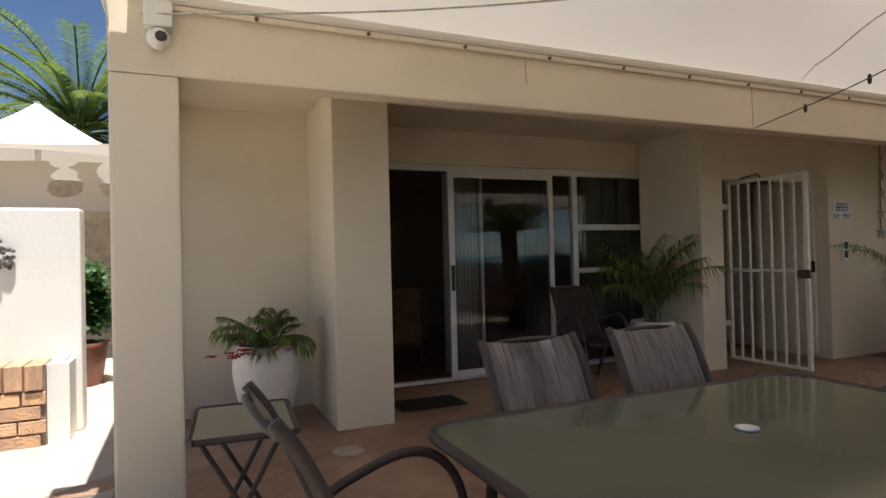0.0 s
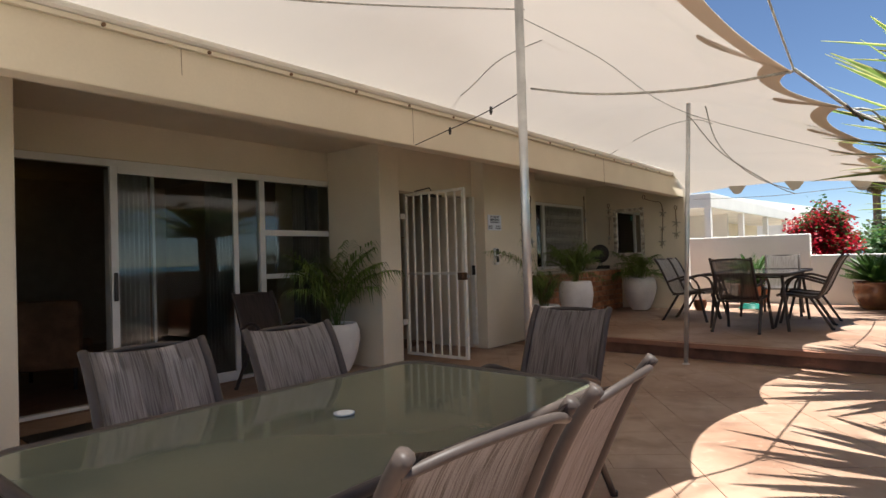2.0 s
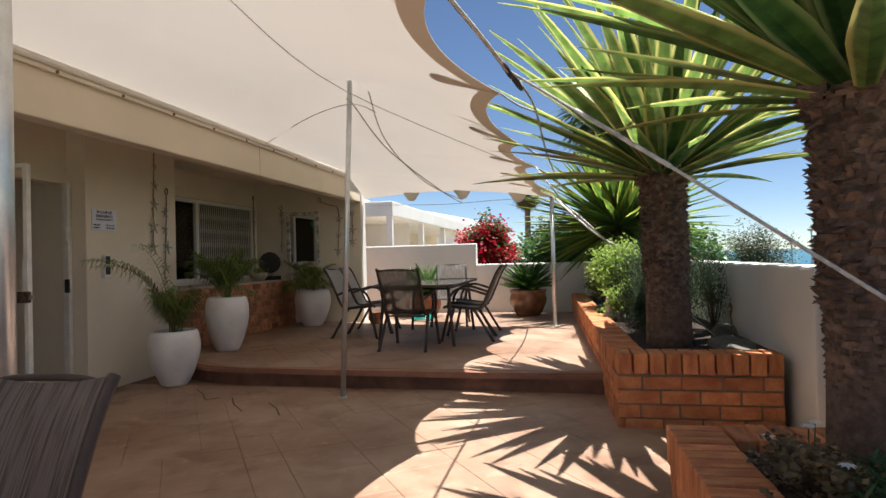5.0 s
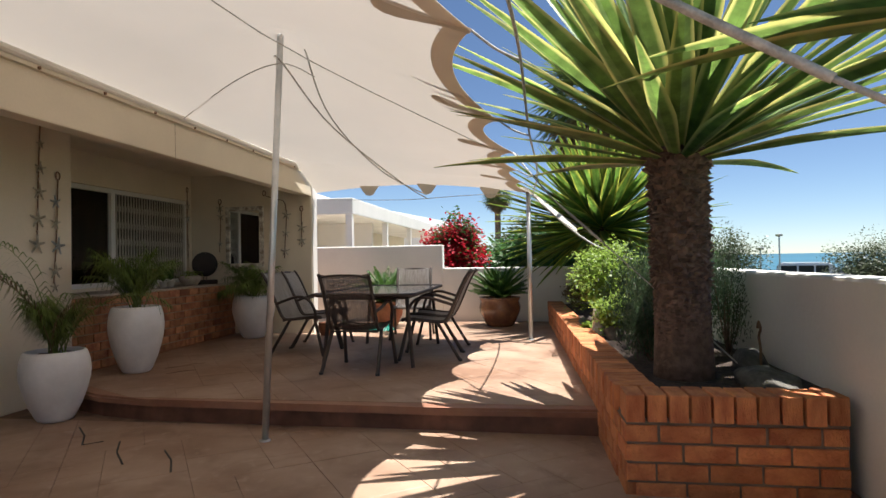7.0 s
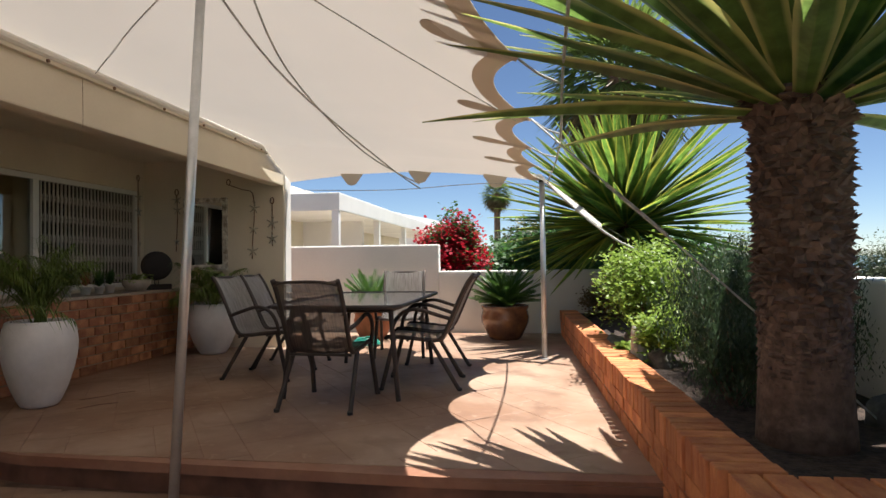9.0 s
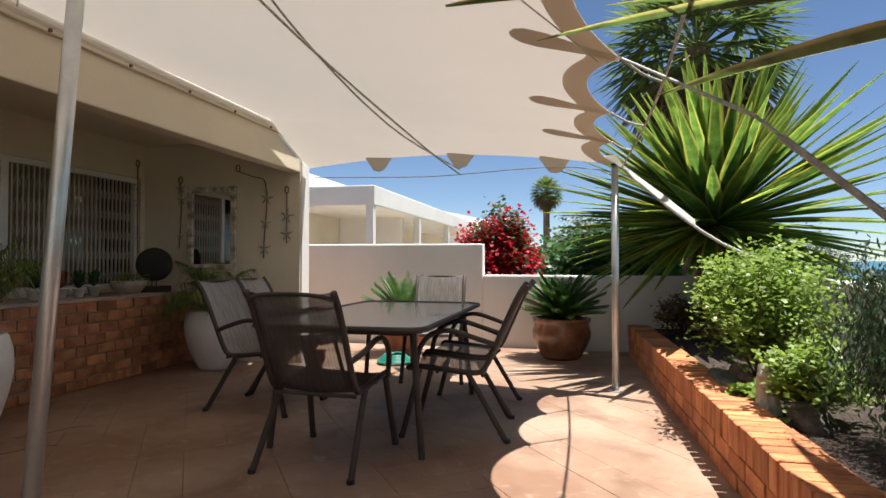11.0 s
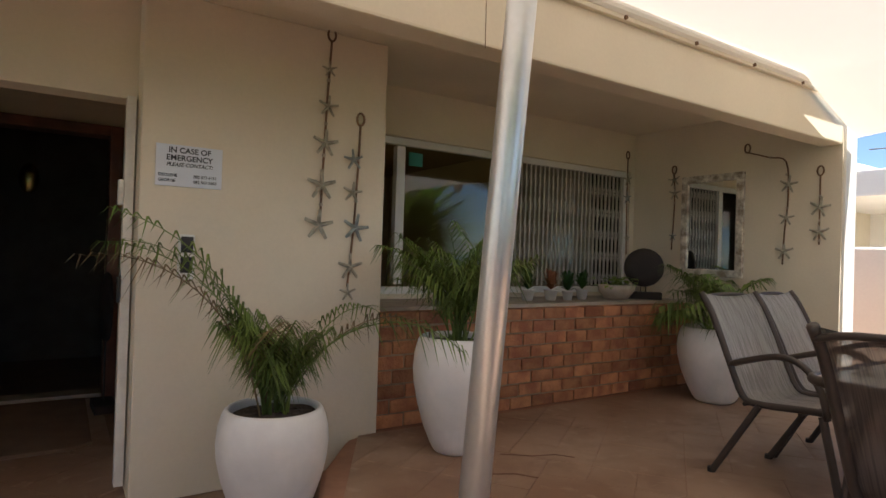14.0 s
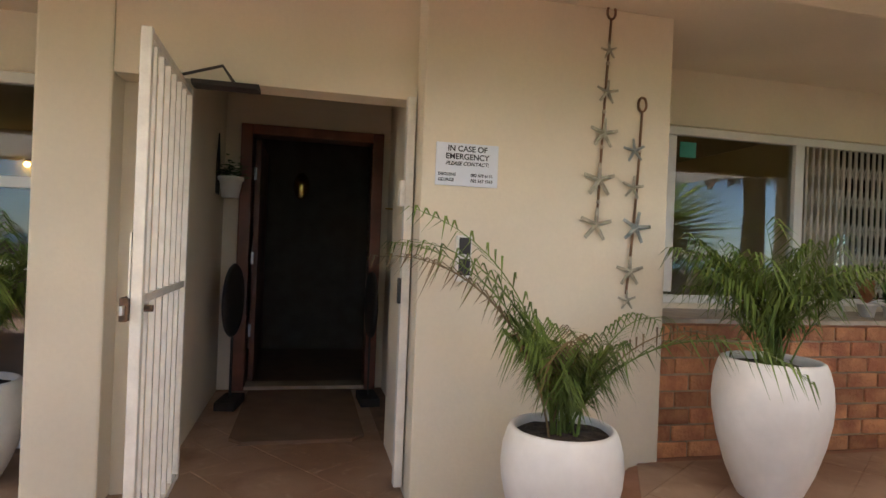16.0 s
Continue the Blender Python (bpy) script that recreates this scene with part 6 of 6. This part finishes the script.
def tent(x, y, z, w, h, label):
    t = thing("canopy", label, "tent", at=(x, y, 0)); bm = B(); n = 24; g = [[bm.verts.new((w * (i / n * 2 - 1), w * (j / n * 2 - 1), z + h * max(0, 1 - math.hypot(i / n * 2 - 1, j / n * 2 - 1)) ** 1.6 * 1.0 + .12 * math.hypot(i / n * 2 - 1, j / n * 2 - 1) ** 3)) for j in range(n + 1)] for i in range(n + 1)]
    for i in range(n):
        for j in range(n): bm.faces.new((g[i][j], g[i + 1][j], g[i + 1][j + 1], g[i][j + 1]))
    part("cloth", bm, M["sail"], t, "", True)
    part("pole", tube(B(), [(0, 0, 0), (0, 0, z + h)], .04), M["steel"], t)
    for sx in (-1, 1):
        for sy in (-1, 1): part("corner_pole", tube(B(), [(sx * w, sy * w, 0), (sx * w, sy * w, z + .33)], .03), M["steel"], t)
wall("wall_far_left", -9, 10.2, 0, -1.4, 10.4, 2.75, material="sill", label="beige rendered wall behind the canopy")
tent(-2.9, 8.6, 2.45, 2.3, 1.15, "white peaked canopy beyond the garden wall")
sc = thing("hanging_screen", "grey cloth screen with round holes under the canopy", "screen", at=(-3.2, 7.0, 0)); bm = B()
n1, n2 = 150, 64; vv = [[bm.verts.new((-2.2 + 4.4 * i / n1, .25 * math.sin(i / 22) + (j / n2) * 0.9, 1.85 + .75 * j / n2)) for j in range(n2 + 1)] for i in range(n1 + 1)]
hol = [(R.uniform(-2, 2), R.uniform(.15, 1.05), R.uniform(.10, .24)) for _ in range(22)]
for i in range(n1):
    for j in range(n2):
        c = (vv[i][j].co + vv[i + 1][j + 1].co) / 2
        if not any(math.hypot(c.x - a, (c.y - b)) < r for a, b, r in hol): bm.faces.new((vv[i][j], vv[i + 1][j], vv[i + 1][j + 1], vv[i][j + 1]))
part("cloth", bm, M["sailpatch"], sc)
dp = thing("date_palm", "green date palm with feathery fronds against the sky", "palm tree", at=(-2.9, 12.5, 0)); part("trunk", tube(B(), [(0, 0, 0), (0, 0, 3.9)], .22, 12), M["bark"], dp)
for i in range(46):
    az = i * 2.4; pts = arch((0, 0, 3.9), az, 2.6 * R.uniform(.85, 1.1), 1.35 - 1.7 * i / 46, 1.1, 14); bm = B(); tube(bm, pts, .02, 4)
    for k in range(2, 15):
        for sub in (0, .33, .66):
            if k == 14 and sub: continue
            p = pts[k].lerp(pts[min(14, k + 1)], sub); dd = (pts[min(14, k + 1)] - pts[k - 1]).normalized(); s = dd.cross(Vector((0, 0, 1))).normalized()
            for sg in (-1, 1): e = p + (s * sg * .8 + dd * .6).normalized() * .42; ribbon(bm, None, [p, p.lerp(e, .5), e - Vector((0, 0, .08))], .026)
    part("frond", bm, M["palmleaf"], dp)
fx = thing("roof_light", "black floodlight with cables at the roof corner", "floodlight", at=(-1.33, 1.42, 2.50))
part("housing", box(B(), -.12, -.06, 0, .06, .05, .10, .008), M["black"], fx)
part("cable", tube(B(), smooth_path([(-.10, -.05, .12), (-.05, -.10, -.05), (.08, -.10, -.13), (.09, -.06, -.3)], 5), .006), M["rope"], fx)
part("cable", tube(B(), smooth_path([(-.14, -.05, .15), (-.08, -.12, -.02), (.07, -.12, -.11)], 5), .006), M["rope"], fx)

# ---- bricks and floor slabs, piece by piece ----
def brick_mesh(name, material, bev=0.03):
    bm = B(); box(bm, 0, 0, 0, 1, 1, 1)
    bmesh.ops.bevel(bm, geom=bm.edges[:], offset=bev, segments=1, affect="EDGES")
    me = bpy.data.meshes.new(name); bm.to_mesh(me); bm.free(); me.materials.append(M[material]); return me
BRICK, LEDGE_BRICK = brick_mesh("brick", "brick"), brick_mesh("ledge_brick", "ledge_brick")
PALE_BRICK = brick_mesh("pale_brick", "pale_brick")
RB = random.Random(11)
def brick(parent, o, u, l, h, d, n):
    """One brick: o corner, u unit vector along, n unit vector into the wall."""
    m = Matrix(((u[0] * l, n[0] * d, 0, o[0]), (u[1] * l, n[1] * d, 0, o[1]), (0, 0, h, o[2]), (0, 0, 0, 1)))
    ob = new("brick", {"wall_ledge": LEDGE_BRICK, "wall_bench": PALE_BRICK}.get(parent.name, BRICK)); ob.parent = parent
    ob.matrix_world = m
def brick_face(parent, p0, p1, z0, courses, ch, pitch, depth, into, joint=0.013):
    p0, p1 = Vector((*p0, 0)), Vector((*p1, 0)); L = (p1 - p0).length; u = (p1 - p0) / L; n = Vector((*into, 0))
    for c in range(courses):
        x = -(pitch / 2 if c % 2 else 0) + RB.uniform(-.012, .012)
        while x < L - .02:
            step = pitch + RB.uniform(-.006, .006)
            a, b = max(0, x), min(L, x + step - joint * RB.uniform(.8, 1.2))
            if b - a > .03:
                o = p0 + u * a - n * RB.uniform(0, .005); brick(parent, (o.x, o.y, z0 + c * ch + RB.uniform(-.0015, .0015)), u, b - a, ch - joint, depth, n)
            x += step
def header_row(parent, p0, p1, z0, h, w, depth, into, joint=0.012):
    p0, p1 = Vector((*p0, 0)), Vector((*p1, 0)); L = (p1 - p0).length; u = (p1 - p0) / L; n = Vector((*into, 0)); k = int(L / w); w = L / k
    for i in range(k):
        o = p0 + u * (i * w) - n * RB.uniform(.002, .010); brick(parent, (o.x, o.y, z0 + RB.uniform(-.002, .003)), u, w - joint, h, depth, n)
lw = tagged(new("wall_ledge"), "orange-red face-brick wall under the kitchen window", kind="structure")
brick_face(lw, (6.555, WALL_Y + 0.04), (9.555, WALL_Y + 0.04), STEP, 8, 0.0855, 0.200, .09, (0, 1), 0.011)
p2 = tagged(new("wall_planter_long"), "long red face-brick planter with a header course on top", kind="structure")
A0, A1 = (4.80, -2.05), (10.95, y_front(10.95))
brick_face(p2, A0, A1, -0.02, 4, 0.0925, 0.245, .10, (0, -1))
header_row(p2, (5.014, -2.034), A1, 0.352, .132, .090, .21, (0, -1))
brick_face(p2, (4.80, -3.05), (4.80, -2.052), -0.02, 4, 0.0925, 0.245, .10, (1, 0))
header_row(p2, (4.79, -3.05), (4.79, -2.042), 0.353, .132, .092, .21, (1, 0))
p1 = tagged(new("wall_planter_near"), "near red face-brick planter with a header course on top", kind="structure")
brick_face(p1, (0.4, -2.14), (3.42, -2.14), -0.02, 3, 0.0925, 0.245, .10, (0, -1))
header_row(p1, (0.4, -2.13), (3.42, -2.13), 0.262, .155, .082, .21, (0, -1))
header_row(p1, (3.43, -2.35), (3.43, -3.2), 0.262, .155, .082, .21, (-1, 0))
brick_face(p1, (3.43, -2.142), (3.43, -3.2), -0.02, 3, 0.0925, 0.245, .10, (-1, 0))
bw = tagged(new("wall_bench"), "pale orange brick bench against the white wall", kind="structure")
brick_face(bw, (-5.0, 3.0), (-1.802, 3.0), 0, 4, 0.0925, 0.245, .10, (0, 1)); header_row(bw, (-3.6, 2.99), (-1.802, 2.99), .375, .165, .11, .3, (0, 1))
# stamped slabs: random ashlar laid on the slant, clipped to each floor
def clip(poly, a, b, c):
    """Keeps the side a x + b y <= c of a convex outline."""
    out = []
    for i, p in enumerate(poly):
        q = poly[(i + 1) % len(poly)]; dp, dq = a * p[0] + b * p[1] - c, a * q[0] + b * q[1] - c
        if dp <= 0: out.append(p)
        if dp * dq < 0: k = dp / (dp - dq); out.append((p[0] + (q[0] - p[0]) * k, p[1] + (q[1] - p[1]) * k))
    return out
def slabs(parent, planes, zt, x0, x1, y0, y1, near, ang=0.62, th=0.012):
    ca, sa = math.cos(ang), math.sin(ang); U = 0.215; G = 80; used = set(); pieces = []
    rs = random.Random(5)
    for i in range(-G, G):
        for j in range(-G, G):
            if (i, j) in used: continue
            w, h = rs.choice(((1, 2), (2, 2), (2, 1), (3, 2), (2, 3), (1, 1), (3, 2), (2, 2)))
            while any((i + a, j) in used for a in range(w)): w -= 1
            while h > 1 and any((i + a, j + b) in used for a in range(w) for b in range(h)): h -= 1
            used |= {(i + a, j + b) for a in range(w) for b in range(h)}
            g = 0.0012; q = [(i * U + g, j * U + g), ((i + w) * U - g, j * U + g), ((i + w) * U - g, (j + h) * U - g), (i * U + g, (j + h) * U - g)]
            q = [(x * ca - y * sa + 3, x * sa + y * ca) for x, y in q]
            cx, cy = sum(p[0] for p in q) / 4, sum(p[1] for p in q) / 4
            if not (x0 - .6 < cx < x1 + .6 and y0 - .6 < cy < y1 + .6): continue
            for pl in planes:
                q = clip(q, *pl)
                if len(q) < 3: break
            if len(q) < 3: continue
            area = abs(sum(q[k][0] * q[(k + 1) % len(q)][1] - q[(k + 1) % len(q)][0] * q[k][1] for k in range(len(q)))) / 2
            if area > .004: pieces.append((math.hypot(cx - near[0], (cy - near[1]) * 1.3), q))
    pieces.sort(key=lambda a: a[0]); V, F = [], []
    for k, (dist, q) in enumerate(pieces):
        n = len(q); c = (sum(p[0] for p in q) / n, sum(p[1] for p in q) / n); dz = rs.uniform(-.0006, .0006)
        ins = [(c[0] + (p[0] - c[0]) * (1 - .003 / max(.05, math.hypot(p[0] - c[0], p[1] - c[1]))), c[1] + (p[1] - c[1]) * (1 - .003 / max(.05, math.hypot(p[0] - c[0], p[1] - c[1])))) for p in q]
        vs = [(x, y, zt - th) for x, y in q] + [(x, y, zt - .0018 + dz) for x, y in q] + [(x, y, zt + dz) for x, y in ins]
        fs = [(i, (i + 1) % n, n + (i + 1) % n, n + i) for i in range(n)] + [(n + i, n + (i + 1) % n, 2 * n + (i + 1) % n, 2 * n + i) for i in range(n)] + [tuple(range(2 * n, 3 * n))]
        if k < 300:
            me = bpy.data.meshes.new("slab"); me.from_pydata(vs, [], fs); me.materials.append(M["slab"]); ob = new("slab", me); ob.parent = parent
        else:
            b = len(V); V += vs; F += [tuple(i + b for i in f) for f in fs]
    if V:
        me = bpy.data.meshes.new("slabs"); me.from_pydata(V, [], F); me.materials.append(M["slab"]); part("slabs", me, None, parent, kind="stuff")
lo = tagged(new("floor_slabs_lower"), "terracotta stamped concrete slabs of the patio", kind="structure")
slabs(lo, [(1, 0, 5.80), (-1, 0, 1.6), (0, -1, 3.25), (0, 1, 3.4)], 0.0, -1.6, 5.8, -3.25, 3.4, (2.9, -1.0))
slabs(lo, [(-1, 0, -3.95), (1, 0, 5.30), (0, -1, -3.4), (0, 1, 4.7)], 0.0, 3.95, 5.3, 3.4, 4.7, (4.6, 3.6))
up = tagged(new("floor_slabs_upper"), "terracotta stamped concrete slabs of the raised terrace", kind="structure")
slabs(up, [(-1, 0, -5.84), (1, 0, 11.0), (-1.0, 0.55, -5.10), (0, -1, 2.02), (0, 1, 2.42)], STEP, 5.8, 11, -2.0, 2.42, (7.4, -.6))
